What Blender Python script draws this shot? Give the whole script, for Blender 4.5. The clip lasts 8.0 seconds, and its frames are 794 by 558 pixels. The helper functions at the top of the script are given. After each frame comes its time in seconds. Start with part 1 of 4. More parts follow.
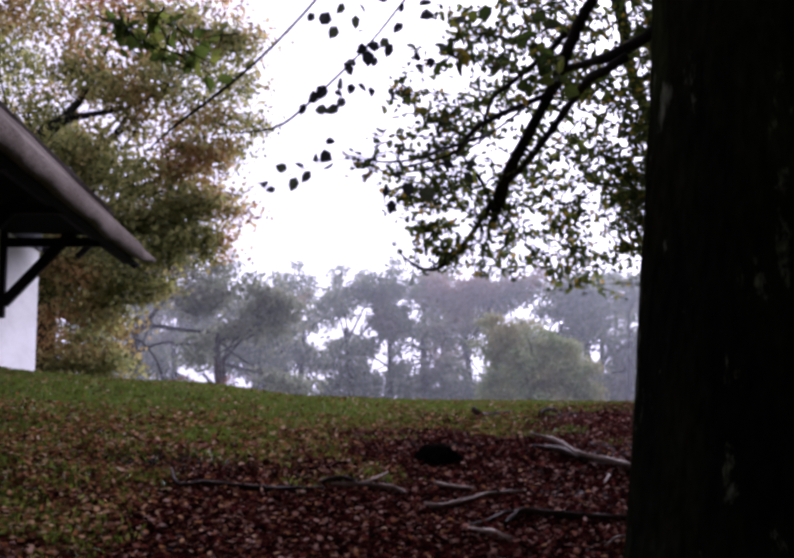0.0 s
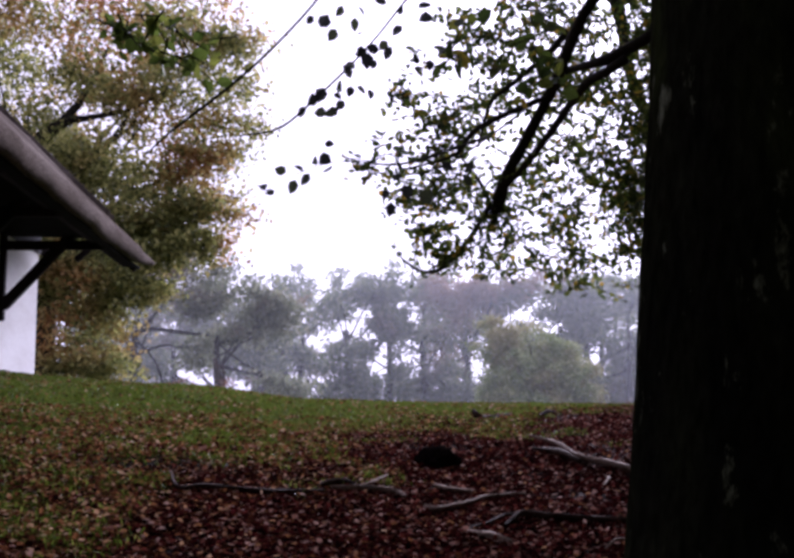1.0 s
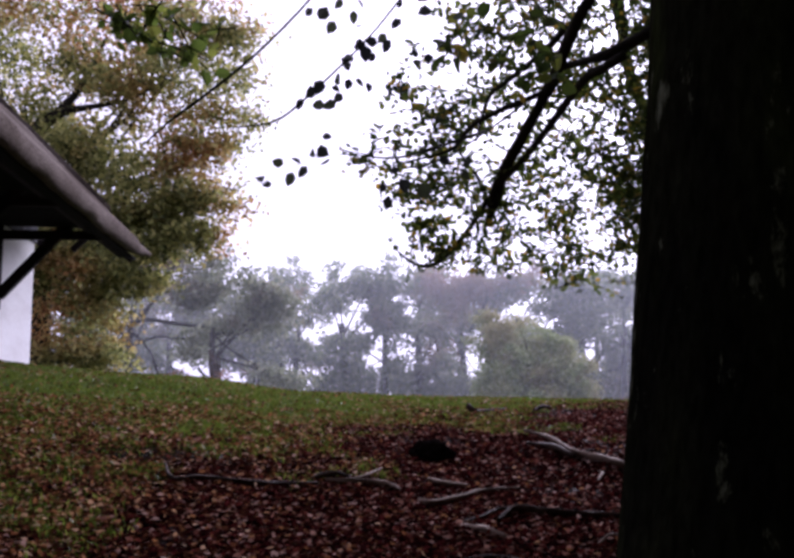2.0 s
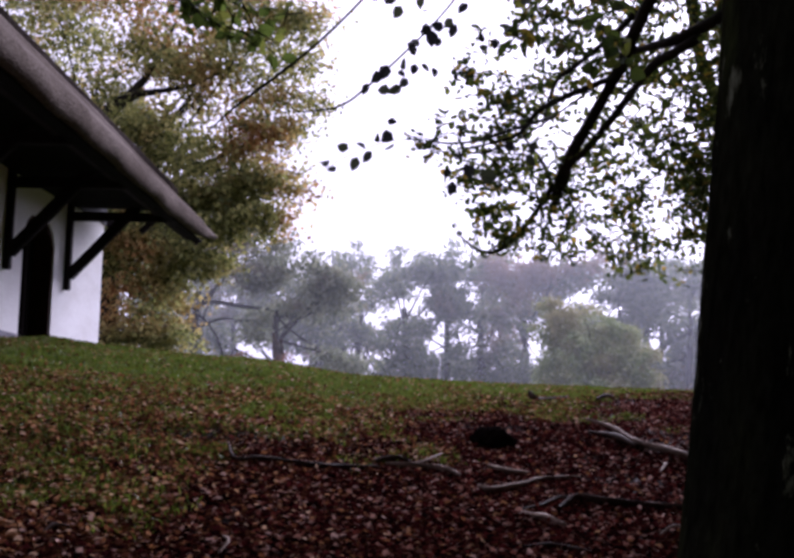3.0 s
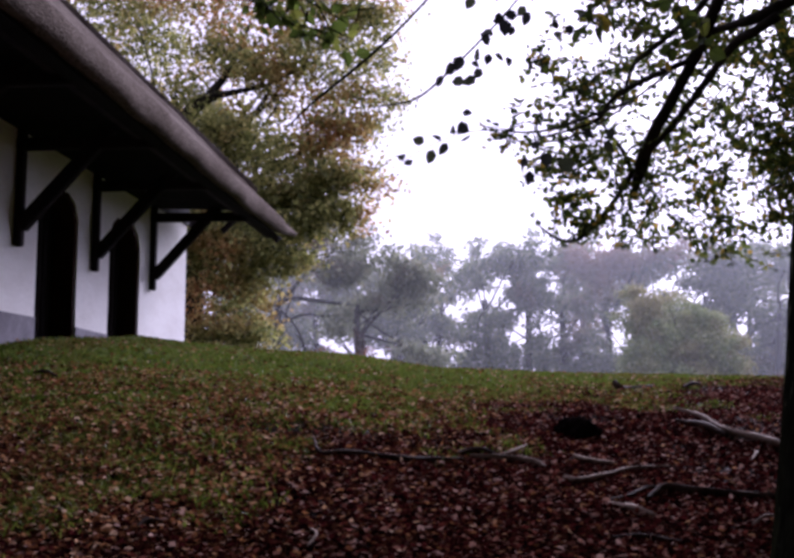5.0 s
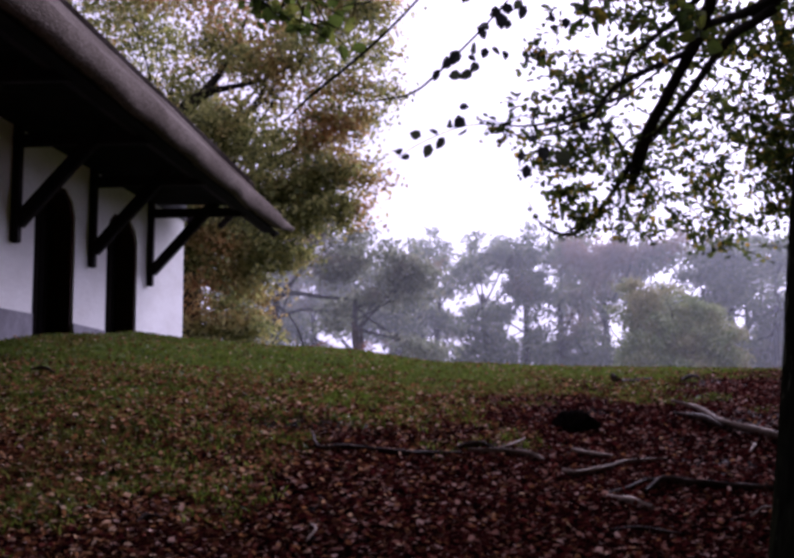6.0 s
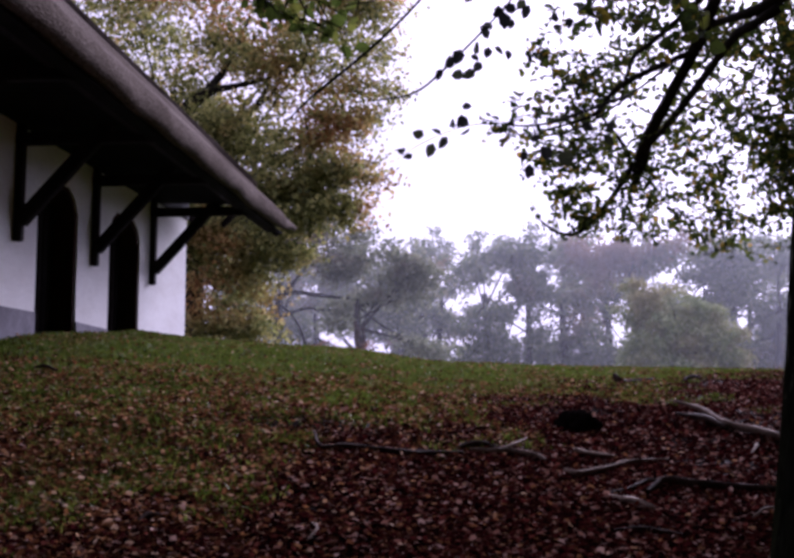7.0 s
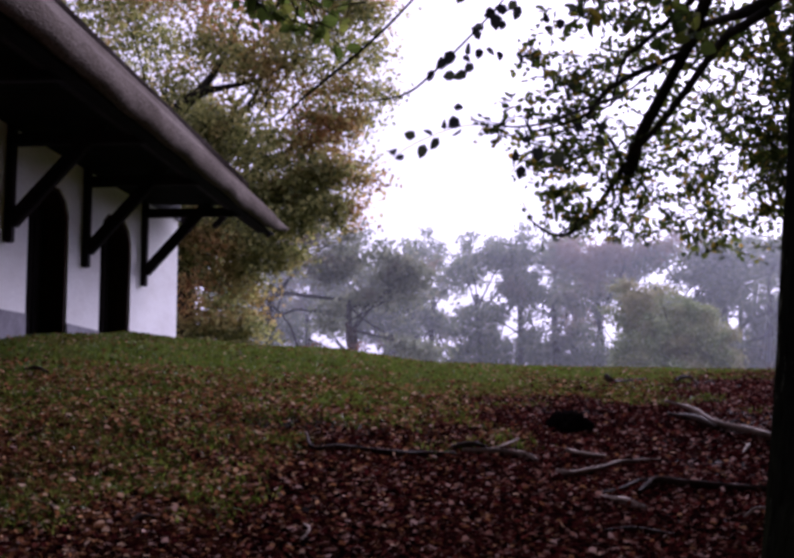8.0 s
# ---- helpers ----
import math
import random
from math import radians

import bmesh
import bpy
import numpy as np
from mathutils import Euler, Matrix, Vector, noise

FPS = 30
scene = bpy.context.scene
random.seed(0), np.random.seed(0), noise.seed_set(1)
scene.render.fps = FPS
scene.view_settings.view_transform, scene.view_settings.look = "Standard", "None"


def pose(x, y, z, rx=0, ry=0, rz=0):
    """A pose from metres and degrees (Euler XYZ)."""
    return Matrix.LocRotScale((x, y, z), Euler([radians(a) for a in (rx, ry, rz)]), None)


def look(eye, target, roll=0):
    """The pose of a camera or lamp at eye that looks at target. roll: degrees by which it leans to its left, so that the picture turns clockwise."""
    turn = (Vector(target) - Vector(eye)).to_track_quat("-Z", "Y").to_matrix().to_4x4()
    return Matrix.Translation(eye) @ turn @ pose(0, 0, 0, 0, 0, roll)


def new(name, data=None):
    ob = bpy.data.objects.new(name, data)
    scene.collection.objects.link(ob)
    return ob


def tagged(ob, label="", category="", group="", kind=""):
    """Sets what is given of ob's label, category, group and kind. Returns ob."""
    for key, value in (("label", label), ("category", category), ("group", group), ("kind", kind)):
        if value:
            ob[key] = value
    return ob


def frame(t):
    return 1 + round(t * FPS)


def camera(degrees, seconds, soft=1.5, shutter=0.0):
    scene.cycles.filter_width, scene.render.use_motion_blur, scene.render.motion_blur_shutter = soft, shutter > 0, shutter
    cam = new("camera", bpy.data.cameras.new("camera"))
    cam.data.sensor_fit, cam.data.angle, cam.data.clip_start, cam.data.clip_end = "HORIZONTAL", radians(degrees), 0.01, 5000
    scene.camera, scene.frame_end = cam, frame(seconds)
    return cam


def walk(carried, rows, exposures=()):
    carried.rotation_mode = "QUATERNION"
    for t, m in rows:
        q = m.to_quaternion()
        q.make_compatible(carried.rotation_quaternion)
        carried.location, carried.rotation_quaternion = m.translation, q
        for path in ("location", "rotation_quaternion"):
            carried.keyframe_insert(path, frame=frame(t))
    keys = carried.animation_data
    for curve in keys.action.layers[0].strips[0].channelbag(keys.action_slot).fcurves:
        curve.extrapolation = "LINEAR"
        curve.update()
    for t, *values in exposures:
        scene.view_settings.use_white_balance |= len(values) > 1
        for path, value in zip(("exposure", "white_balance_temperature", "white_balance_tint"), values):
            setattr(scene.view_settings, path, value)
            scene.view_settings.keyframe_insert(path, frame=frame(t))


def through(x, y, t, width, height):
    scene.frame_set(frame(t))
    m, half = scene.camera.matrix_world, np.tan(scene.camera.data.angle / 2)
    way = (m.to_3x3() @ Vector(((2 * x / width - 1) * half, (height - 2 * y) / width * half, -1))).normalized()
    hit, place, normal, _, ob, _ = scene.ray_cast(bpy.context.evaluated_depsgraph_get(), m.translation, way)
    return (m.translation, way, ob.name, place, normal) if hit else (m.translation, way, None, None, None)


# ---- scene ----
# ---- camera ----
cam = camera(42.0, 8.0, soft=3.3)

EYE = (0.0, 0.0, 1.5)
PATH = [
    (0, pose(*EYE, 97.99, 0.66, -7.38)),
    (0.5, pose(*EYE, 98.07, 0.68, -7.50)),
    (1, pose(*EYE, 98.13, 0.74, -7.40)),
    (1.2, pose(*EYE, 98.15, 0.81, -7.39)),
    (2.3, pose(*EYE, 97.59, -0.20, -7.56)),
    (2.5, pose(*EYE, 97.48, -0.33, -7.23)),
    (2.8, pose(*EYE, 97.18, -0.83, -6.34)),
    (3, pose(*EYE, 96.94, -1.08, -4.34)),
    (3.3, pose(*EYE, 96.86, -0.77, -3.47)),
    (3.5, pose(*EYE, 96.86, -0.89, -2.44)),
    (3.7, pose(*EYE, 96.88, -0.79, -1.53)),
    (4, pose(*EYE, 96.99, -0.50, -0.21)),
    (4.5, pose(*EYE, 96.90, -0.00, -0.00)),
    (4.7, pose(*EYE, 96.74, -0.12, 0.25)),
    (5.8, pose(*EYE, 96.15, 0.24, -0.01)),
    (6, pose(*EYE, 96.18, 0.28, 0.12)),
    (6.5, pose(*EYE, 96.19, 0.16, 0.29)),
    (7, pose(*EYE, 96.15, 0.10, 0.23)),
    (7.5, pose(*EYE, 96.23, 0.26, -0.09)),
    (8, pose(*EYE, 96.20, 0.23, -0.21)),
]
walk(cam, PATH, [(0, 0.48, 5650, 32), (4.7, 0.48, 5650, 34), (5.8, 0.30, 5600, 40), (8, 0.28, 5600, 40)])

# ---- sky and light: a bright overcast day ----
world = bpy.data.worlds.new("overcast_sky")
scene.world = world
world.use_nodes = True
wn, wl = world.node_tree.nodes, world.node_tree.links
sky = wn.new("ShaderNodeTexSky")
sky.sky_type, sky.sun_disc = "NISHITA", False
sky.sun_elevation, sky.sun_rotation = radians(23), radians(23)
sky.air_density, sky.dust_density, sky.ozone_density = 1.0, 4.0, 1.0
grey = wn.new("ShaderNodeHueSaturation")
grey.inputs["Saturation"].default_value = 0.08
cloud = wn.new("ShaderNodeMix")
cloud.data_type = "RGBA"
cloud.inputs["Factor"].default_value = 0.75
cloud.inputs["B"].default_value = (14.3, 13.6, 15.2, 1)
wl.new(sky.outputs[0], grey.inputs["Color"])
wl.new(grey.outputs[0], cloud.inputs["A"])
wl.new(cloud.outputs["Result"], wn["Background"].inputs["Color"])
wn["Background"].inputs["Strength"].default_value = 0.07

sun = new("sun", bpy.data.lights.new("sun", "SUN"))
sun.data.energy, sun.data.angle, sun.data.color = 5.0, radians(28), (1, 0.97, 0.95)
sun.matrix_world = look((0, 0, 30), (-30 * math.sin(radians(23)), -30 * math.cos(radians(23)), 30 - 30 * math.tan(radians(23))))


# ---- materials ----
def node_mat(name):
    m = bpy.data.materials.new(name)
    m.use_nodes = True
    nt = m.node_tree
    return m, nt, nt.nodes["Principled BSDF"]


def ramp(nt, fac, stops):
    r = nt.nodes.new("ShaderNodeValToRGB")
    while len(r.color_ramp.elements) < len(stops):
        r.color_ramp.elements.new(0.5)
    for e, (p, c) in zip(r.color_ramp.elements, stops):
        e.position, e.color = p, (*c, 1)
    nt.links.new(fac, r.inputs[0])
    return r.outputs[0]


def noise_tex(nt, scale, detail=4.0, stretch=(1, 1, 1), rough=0.6):
    co = nt.nodes.new("ShaderNodeTexCoord")
    mp = nt.nodes.new("ShaderNodeMapping")
    mp.inputs["Scale"].default_value = stretch
    n = nt.nodes.new("ShaderNodeTexNoise")
    n.inputs["Scale"].default_value, n.inputs["Detail"].default_value, n.inputs["Roughness"].default_value = scale, detail, rough
    nt.links.new(co.outputs["Object"], mp.inputs[0])
    nt.links.new(mp.outputs[0], n.inputs["Vector"])
    return n.outputs["Fac"]


def mixed(nt, fac, a, b, mode="MIX"):
    x = nt.nodes.new("ShaderNodeMix")
    x.data_type, x.blend_type = "RGBA", mode
    for sock, v in (("Factor", fac), ("A", a), ("B", b)):
        if isinstance(v, (int, float)):
            x.inputs[sock].default_value = v
        elif isinstance(v, tuple):
            x.inputs[sock].default_value = (*v, 1)
        else:
            nt.links.new(v, x.inputs[sock])
    return x.outputs["Result"]


def bump(nt, bsdf, height, strength, distance=0.02):
    b = nt.nodes.new("ShaderNodeBump")
    b.inputs["Strength"].default_value, b.inputs["Distance"].default_value = strength, distance
    nt.links.new(height, b.inputs["Height"])
    nt.links.new(b.outputs[0], bsdf.inputs["Normal"])


def surface(name, scale, stops, fine=(60.0, 0.35), rough=0.8, stretch=(1, 1, 1), relief=0.5, depth=0.02, spec=0.08):
    """A surface with large stains (ramp over noise), fine grain and relief."""
    m, nt, b = node_mat(name)
    big = noise_tex(nt, scale, 5, stretch)
    small = noise_tex(nt, fine[0], 3, stretch)
    col = ramp(nt, big, stops)
    grain = ramp(nt, small, ((0.25, (1 - fine[1],) * 3), (0.75, (1.0, 1.0, 1.0))))
    nt.links.new(mixed(nt, 1.0, col, grain, "MULTIPLY"), b.inputs["Base Color"])
    b.inputs["Roughness"].default_value = rough
    b.inputs["Specular IOR Level"].default_value = spec
    bump(nt, b, small, relief, depth)
    return m


def foliage(name, stops, patches=None, patch_scale=0.35, through=0.45, rough=0.5, spec=0.3, patch_range=(0.45, 0.6)):
    """Leaves: the colour differs from leaf to leaf, and by boughs; thin enough to let some light through."""
    m, nt, b = node_mat(name)
    geo = nt.nodes.new("ShaderNodeNewGeometry")
    col = ramp(nt, geo.outputs["Random Per Island"], stops)
    if patches:
        other = ramp(nt, geo.outputs["Random Per Island"], patches)
        where = ramp(nt, noise_tex(nt, patch_scale, 3), ((patch_range[0], (0, 0, 0)), (patch_range[1], (1, 1, 1))))
        col = mixed(nt, where, col, other)
    nt.links.new(col, b.inputs["Base Color"])
    b.inputs["Roughness"].default_value = rough
    b.inputs["Specular IOR Level"].default_value = spec
    tr = nt.nodes.new("ShaderNodeBsdfTranslucent")
    nt.links.new(col, tr.inputs["Color"])
    mix = nt.nodes.new("ShaderNodeMixShader")
    mix.inputs[0].default_value = through
    nt.links.new(b.outputs[0], mix.inputs[1])
    nt.links.new(tr.outputs[0], mix.inputs[2])
    nt.links.new(mix.outputs[0], nt.nodes["Material Output"].inputs["Surface"])
    return m


def soil_material():
    m, nt, b = node_mat("leaf_mould_and_turf")
    soil = ramp(nt, noise_tex(nt, 2.2, 6), ((0.3, (0.012, 0.008, 0.007)), (0.5, (0.03, 0.016, 0.013)), (0.7, (0.05, 0.028, 0.02))))
    turf = ramp(nt, noise_tex(nt, 3.0, 6), ((0.3, (0.022, 0.024, 0.006)), (0.7, (0.06, 0.065, 0.014))))
    at = nt.nodes.new("ShaderNodeAttribute")
    at.attribute_name = "turf"
    col = mixed(nt, at.outputs["Fac"], soil, turf)
    crumbs = noise_tex(nt, 45, 4)
    dark = ramp(nt, crumbs, ((0.3, (0.5, 0.5, 0.5)), (0.7, (1, 1, 1))))
    nt.links.new(mixed(nt, 1.0, col, dark, "MULTIPLY"), b.inputs["Base Color"])
    b.inputs["Roughness"].default_value = 0.85
    b.inputs["Specular IOR Level"].default_value = 0.03
    bump(nt, b, crumbs, 0.8, 0.03)
    return m


M_GROUND = soil_material()
M_LITTER = foliage("fallen_beech_leaves", ((0.0, (0.006, 0.003, 0.003)), (0.40, (0.028, 0.006, 0.006)), (0.66, (0.08, 0.014, 0.013)), (0.80, (0.15, 0.038, 0.026)), (0.91, (0.30, 0.15, 0.11)), (1.0, (0.55, 0.37, 0.31))), through=0.15, rough=0.85, spec=0.0)
M_TANLITTER = foliage("drier_tan_fallen_leaves", ((0.0, (0.02, 0.009, 0.005)), (0.30, (0.075, 0.025, 0.014)), (0.56, (0.18, 0.07, 0.03)), (0.76, (0.31, 0.14, 0.055)), (0.90, (0.48, 0.28, 0.15)), (1.0, (0.62, 0.44, 0.31))), through=0.2, rough=0.8, spec=0.0)
M_GRASS = foliage("short_grass", ((0.0, (0.045, 0.072, 0.008)), (0.6, (0.125, 0.19, 0.02)), (1.0, (0.24, 0.28, 0.05))), ((0.0, (0.08, 0.065, 0.016)), (1.0, (0.2, 0.16, 0.04))), 0.5, through=0.3, spec=0.1, patch_range=(0.56, 0.8))
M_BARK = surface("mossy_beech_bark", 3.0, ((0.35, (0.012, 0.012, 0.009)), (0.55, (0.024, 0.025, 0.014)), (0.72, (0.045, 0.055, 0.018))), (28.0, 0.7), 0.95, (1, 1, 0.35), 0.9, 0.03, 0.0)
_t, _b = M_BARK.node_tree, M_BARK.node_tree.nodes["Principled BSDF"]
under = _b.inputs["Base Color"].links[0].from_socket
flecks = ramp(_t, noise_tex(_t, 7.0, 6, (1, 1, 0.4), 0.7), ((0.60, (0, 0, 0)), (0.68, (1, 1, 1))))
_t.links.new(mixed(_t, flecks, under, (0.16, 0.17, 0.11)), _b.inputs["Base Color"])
M_LIMB = surface("dark_wet_limb_bark", 4.0, ((0.35, (0.02, 0.017, 0.015)), (0.65, (0.05, 0.045, 0.035))), (50.0, 0.5), 0.85, (1, 1, 1), 0.6)
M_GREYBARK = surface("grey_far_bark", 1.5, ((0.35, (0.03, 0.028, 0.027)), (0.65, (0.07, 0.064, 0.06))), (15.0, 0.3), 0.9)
M_DEADWOOD = surface("weathered_dead_wood", 6.0, ((0.3, (0.08, 0.052, 0.038)), (0.5, (0.27, 0.195, 0.15)), (0.68, (0.50, 0.385, 0.31))), (70.0, 0.5), 0.85, (1, 1, 1), 0.6, 0.02, 0.05)
M_DARKWOOD = surface("dark_damp_dead_wood", 6.0, ((0.35, (0.022, 0.013, 0.010)), (0.7, (0.10, 0.066, 0.052))), (70.0, 0.5), 0.85, spec=0.04)
M_WALL = surface("limewashed_brick", 1.2, ((0.3, (0.77, 0.75, 0.74)), (0.6, (0.86, 0.85, 0.85))), (9.0, 0.10), 0.9, (1, 1, 3.2), 0.35, 0.012)
M_PLINTH = surface("grey_tarred_plinth", 2.0, ((0.35, (0.20, 0.19, 0.22)), (0.65, (0.30, 0.29, 0.33))), (14.0, 0.25), 0.9)
M_SLATE = surface("blue_grey_weathered_board", 3.0, ((0.35, (0.07, 0.07, 0.085)), (0.65, (0.14, 0.14, 0.16))), (30.0, 0.4), 0.85, (1, 1, 4), 0.5)
M_TIMBER = surface("black_tarred_timber", 3.0, ((0.35, (0.010, 0.008, 0.010)), (0.7, (0.028, 0.018, 0.018))), (30.0, 0.4), 0.75, (1, 1, 0.3), 0.5)
M_DOOR = surface("dark_brown_boarding", 3.0, ((0.35, (0.008, 0.006, 0.006)), (0.7, (0.02, 0.013, 0.011))), (30.0, 0.4), 0.8, (3, 3, 0.3), 0.5)
M_JAMB = surface("red_brown_door_frame", 3.0, ((0.35, (0.028, 0.011, 0.008)), (0.7, (0.055, 0.021, 0.016))), (30.0, 0.4), 0.8, (1, 1, 0.3), 0.5)
M_THATCH = surface("weathered_reed_thatch", 0.9, ((0.3, (0.105, 0.085, 0.070)), (0.5, (0.19, 0.160, 0.137)), (0.72, (0.29, 0.25, 0.22))), (42.0, 0.7), 0.95, (1, 0.5, 1), 0.9, 0.035, 0.0)
# underside of the eaves: the shade there is put into this near-black
M_EAVESHADE = surface("eave_shade_black", 2.0, ((0.35, (0.006, 0.005, 0.005)), (0.7, (0.013, 0.011, 0.010))), (40.0, 0.5), 0.95, (1, 1, 1), 0.8)
M_NEARLEAF = foliage("green_beech_leaves", ((0.0, (0.02, 0.034, 0.008)), (0.5, (0.055, 0.082, 0.014)), (0.85, (0.13, 0.15, 0.022)), (1.0, (0.30, 0.19, 0.02))), through=0.55, spec=0.3)
# brighter copy of the beech leaves: light through them is put into the colour
M_LITLEAF = foliage("lit_green_beech_leaves", ((0.0, (0.045, 0.07, 0.012)), (0.6, (0.10, 0.145, 0.025)), (1.0, (0.20, 0.22, 0.04))), through=0.65, spec=0.2)
# near-black copy of the beech leaves: their backlit dark is put into the colour
M_BACKLITLEAF = foliage("backlit_beech_leaves", ((0.0, (0.012, 0.012, 0.014)), (0.7, (0.03, 0.032, 0.028)), (1.0, (0.05, 0.06, 0.03))), through=0.35, spec=0.4)
M_OAKLEAF = foliage("autumn_leaves", ((0.0, (0.065, 0.08, 0.025)), (0.55, (0.25, 0.265, 0.08)), (1.0, (0.46, 0.43, 0.15))), ((0.0, (0.20, 0.09, 0.035)), (0.55, (0.50, 0.26, 0.09)), (1.0, (0.60, 0.40, 0.18))), 0.42, through=0.55, patch_range=(0.5, 0.68))
# far and mid leaves paled: part of the haze is in their colour
M_FARLEAF = foliage("haze_pale_far_leaves", ((0.0, (0.08, 0.10, 0.055)), (0.6, (0.17, 0.205, 0.11)), (1.0, (0.30, 0.33, 0.18))), ((0.0, (0.17, 0.11, 0.08)), (1.0, (0.32, 0.22, 0.16))), 0.12, through=0.5, patch_range=(0.52, 0.64))
M_MIDLEAF = foliage("haze_grey_green_leaves", ((0.0, (0.12, 0.14, 0.09)), (0.6, (0.22, 0.25, 0.15)), (1.0, (0.33, 0.34, 0.21))), ((0.0, (0.16, 0.12, 0.09)), (1.0, (0.25, 0.19, 0.14))), 0.2, through=0.5, patch_range=(0.55, 0.65))
M_RUSTLEAF = foliage("rust_red_leaves", ((0.0, (0.10, 0.04, 0.025)), (0.6, (0.22, 0.09, 0.05)), (1.0, (0.32, 0.16, 0.09))), through=0.4)
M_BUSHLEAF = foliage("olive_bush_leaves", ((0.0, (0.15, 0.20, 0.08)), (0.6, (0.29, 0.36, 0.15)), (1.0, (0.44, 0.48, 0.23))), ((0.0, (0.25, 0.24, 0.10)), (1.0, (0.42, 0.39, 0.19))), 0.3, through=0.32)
# pale, mostly clear surface that stands in for haze in the air
M_HAZE = bpy.data.materials.new("haze_veil")
M_HAZE.use_nodes = True
_t, _n = M_HAZE.node_tree, M_HAZE.node_tree.nodes
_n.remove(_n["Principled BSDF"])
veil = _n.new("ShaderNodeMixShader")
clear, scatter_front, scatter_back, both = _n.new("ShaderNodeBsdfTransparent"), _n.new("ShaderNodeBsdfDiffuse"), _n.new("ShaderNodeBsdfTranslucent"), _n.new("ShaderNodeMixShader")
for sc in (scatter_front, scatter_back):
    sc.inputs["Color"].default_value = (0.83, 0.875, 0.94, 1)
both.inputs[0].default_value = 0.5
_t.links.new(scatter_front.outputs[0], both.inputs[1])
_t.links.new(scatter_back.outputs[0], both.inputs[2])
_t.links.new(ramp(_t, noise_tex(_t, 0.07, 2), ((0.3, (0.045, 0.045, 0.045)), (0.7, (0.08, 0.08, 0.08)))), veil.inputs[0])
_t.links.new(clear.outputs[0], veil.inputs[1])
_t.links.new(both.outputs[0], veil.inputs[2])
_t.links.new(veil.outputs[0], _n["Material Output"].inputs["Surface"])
M_BLOCKER = surface("unseen_wood_edge", 0.4, ((0.35, (0.012, 0.014, 0.008)), (0.65, (0.035, 0.038, 0.02))), (3.0, 0.5), 1.0)


# ---- building helpers ----
def group_of(name, place=(0, 0, 0)):
    ob = new(name)
    ob.location = place
    return ob


def part(name, verts, faces, material, parent=None, label="", smooth=False):
    me = bpy.data.meshes.new(name)
    me.from_pydata([tuple(v) for v in verts] if not isinstance(verts, np.ndarray) else verts.tolist(), [], faces if isinstance(faces, list) else faces.tolist())
    me.materials.append(material)
    if smooth:
        me.shade_smooth()
    ob = new(name, me)
    if parent:
        ob.parent = parent
        ob.matrix_parent_inverse = Matrix.Translation(-Vector(parent.location)) if parent.parent is None else Matrix()
    if label:
        ob["label"] = label
    return ob


def bm_part(name, bm, material, parent=None, label=""):
    bmesh.ops.recalc_face_normals(bm, faces=bm.faces)
    me = bpy.data.meshes.new(name)
    bm.to_mesh(me)
    bm.free()
    me.materials.append(material)
    ob = new(name, me)
    if parent:
        ob.parent = parent
        ob.matrix_parent_inverse = Matrix.Translation(-Vector(parent.location)) if parent.parent is None else Matrix()
    if label:
        ob["label"] = label
    return ob


def smooth_line(points, radii, steps=6):
    """A curve through the points (Catmull-Rom) and radii along it."""
    p = [Vector(q) for q in points]
    p = [2 * p[0] - p[1]] + p + [2 * p[-1] - p[-2]]
    out, rad = [], []
    for i in range(1, len(p) - 2):
        for k in range(steps):
            t = k / steps
            a, b, c, d = p[i - 1:i + 3]
            out.append(0.5 * (2 * b + (c - a) * t + (2 * a - 5 * b + 4 * c - d) * t * t + (3 * b - a - 3 * c + d) * t ** 3))
            rad.append(radii[i - 1] * (1 - t) + radii[i] * t)
    return out + [p[-2]], rad + [radii[-1]]


def tube(points, radii, sides=8, steps=6, rough=0.12, seed=0):
    """Vertices and faces of a tapered, slightly knobbly round stem."""
    line, rad = smooth_line(points, radii, steps)
    verts, faces = [], []
    side = None
    for i, (c, r) in enumerate(zip(line, rad)):
        ahead = (line[min(i + 1, len(line) - 1)] - line[max(i - 1, 0)]).normalized()
        if side is None:
            side = ahead.orthogonal().normalized()
        side = (side - ahead * side.dot(ahead)).normalized()
        up = ahead.cross(side)
        for k in range(sides):
            a = 2 * math.pi * k / sides
            q = side * math.cos(a) + up * math.sin(a)
            wob = 1 + rough * noise.noise(Vector((c.x * 3 + seed, c.y * 3, c.z * 3)) + q * 0.9)+ rough * 0.6 * noise.noise(c * 14 + q * 2)
            verts.append(c + q * r * wob)
    n = sides
    for i in range(len(line) - 1):
        for k in range(n):
            faces.append([i * n + k, i * n + (k + 1) % n, (i + 1) * n + (k + 1) % n, (i + 1) * n + k])
    faces.append(list(range(n))[::-1])
    faces.append([(len(line) - 1) * n + k for k in range(n)])
    return verts, faces


def merged(pieces):
    verts, faces = [], []
    for v, f in pieces:
        o = len(verts)
        verts += list(v)
        faces += [[i + o for i in q] for q in f]
    return verts, faces


def random_frames(rng, n, flat=0.0):
    """Unit length and width directions of n leaves; flat 1 lays them level."""
    a = rng.normal(size=(n, 3))
    a[:, 2] *= 1 - flat
    a /= np.linalg.norm(a, axis=1)[:, None]
    b = rng.normal(size=(n, 3))
    b[:, 2] *= 1 - flat
    b -= a * (a * b).sum(1)[:, None]
    b /= np.linalg.norm(b, axis=1)[:, None]
    return a, b


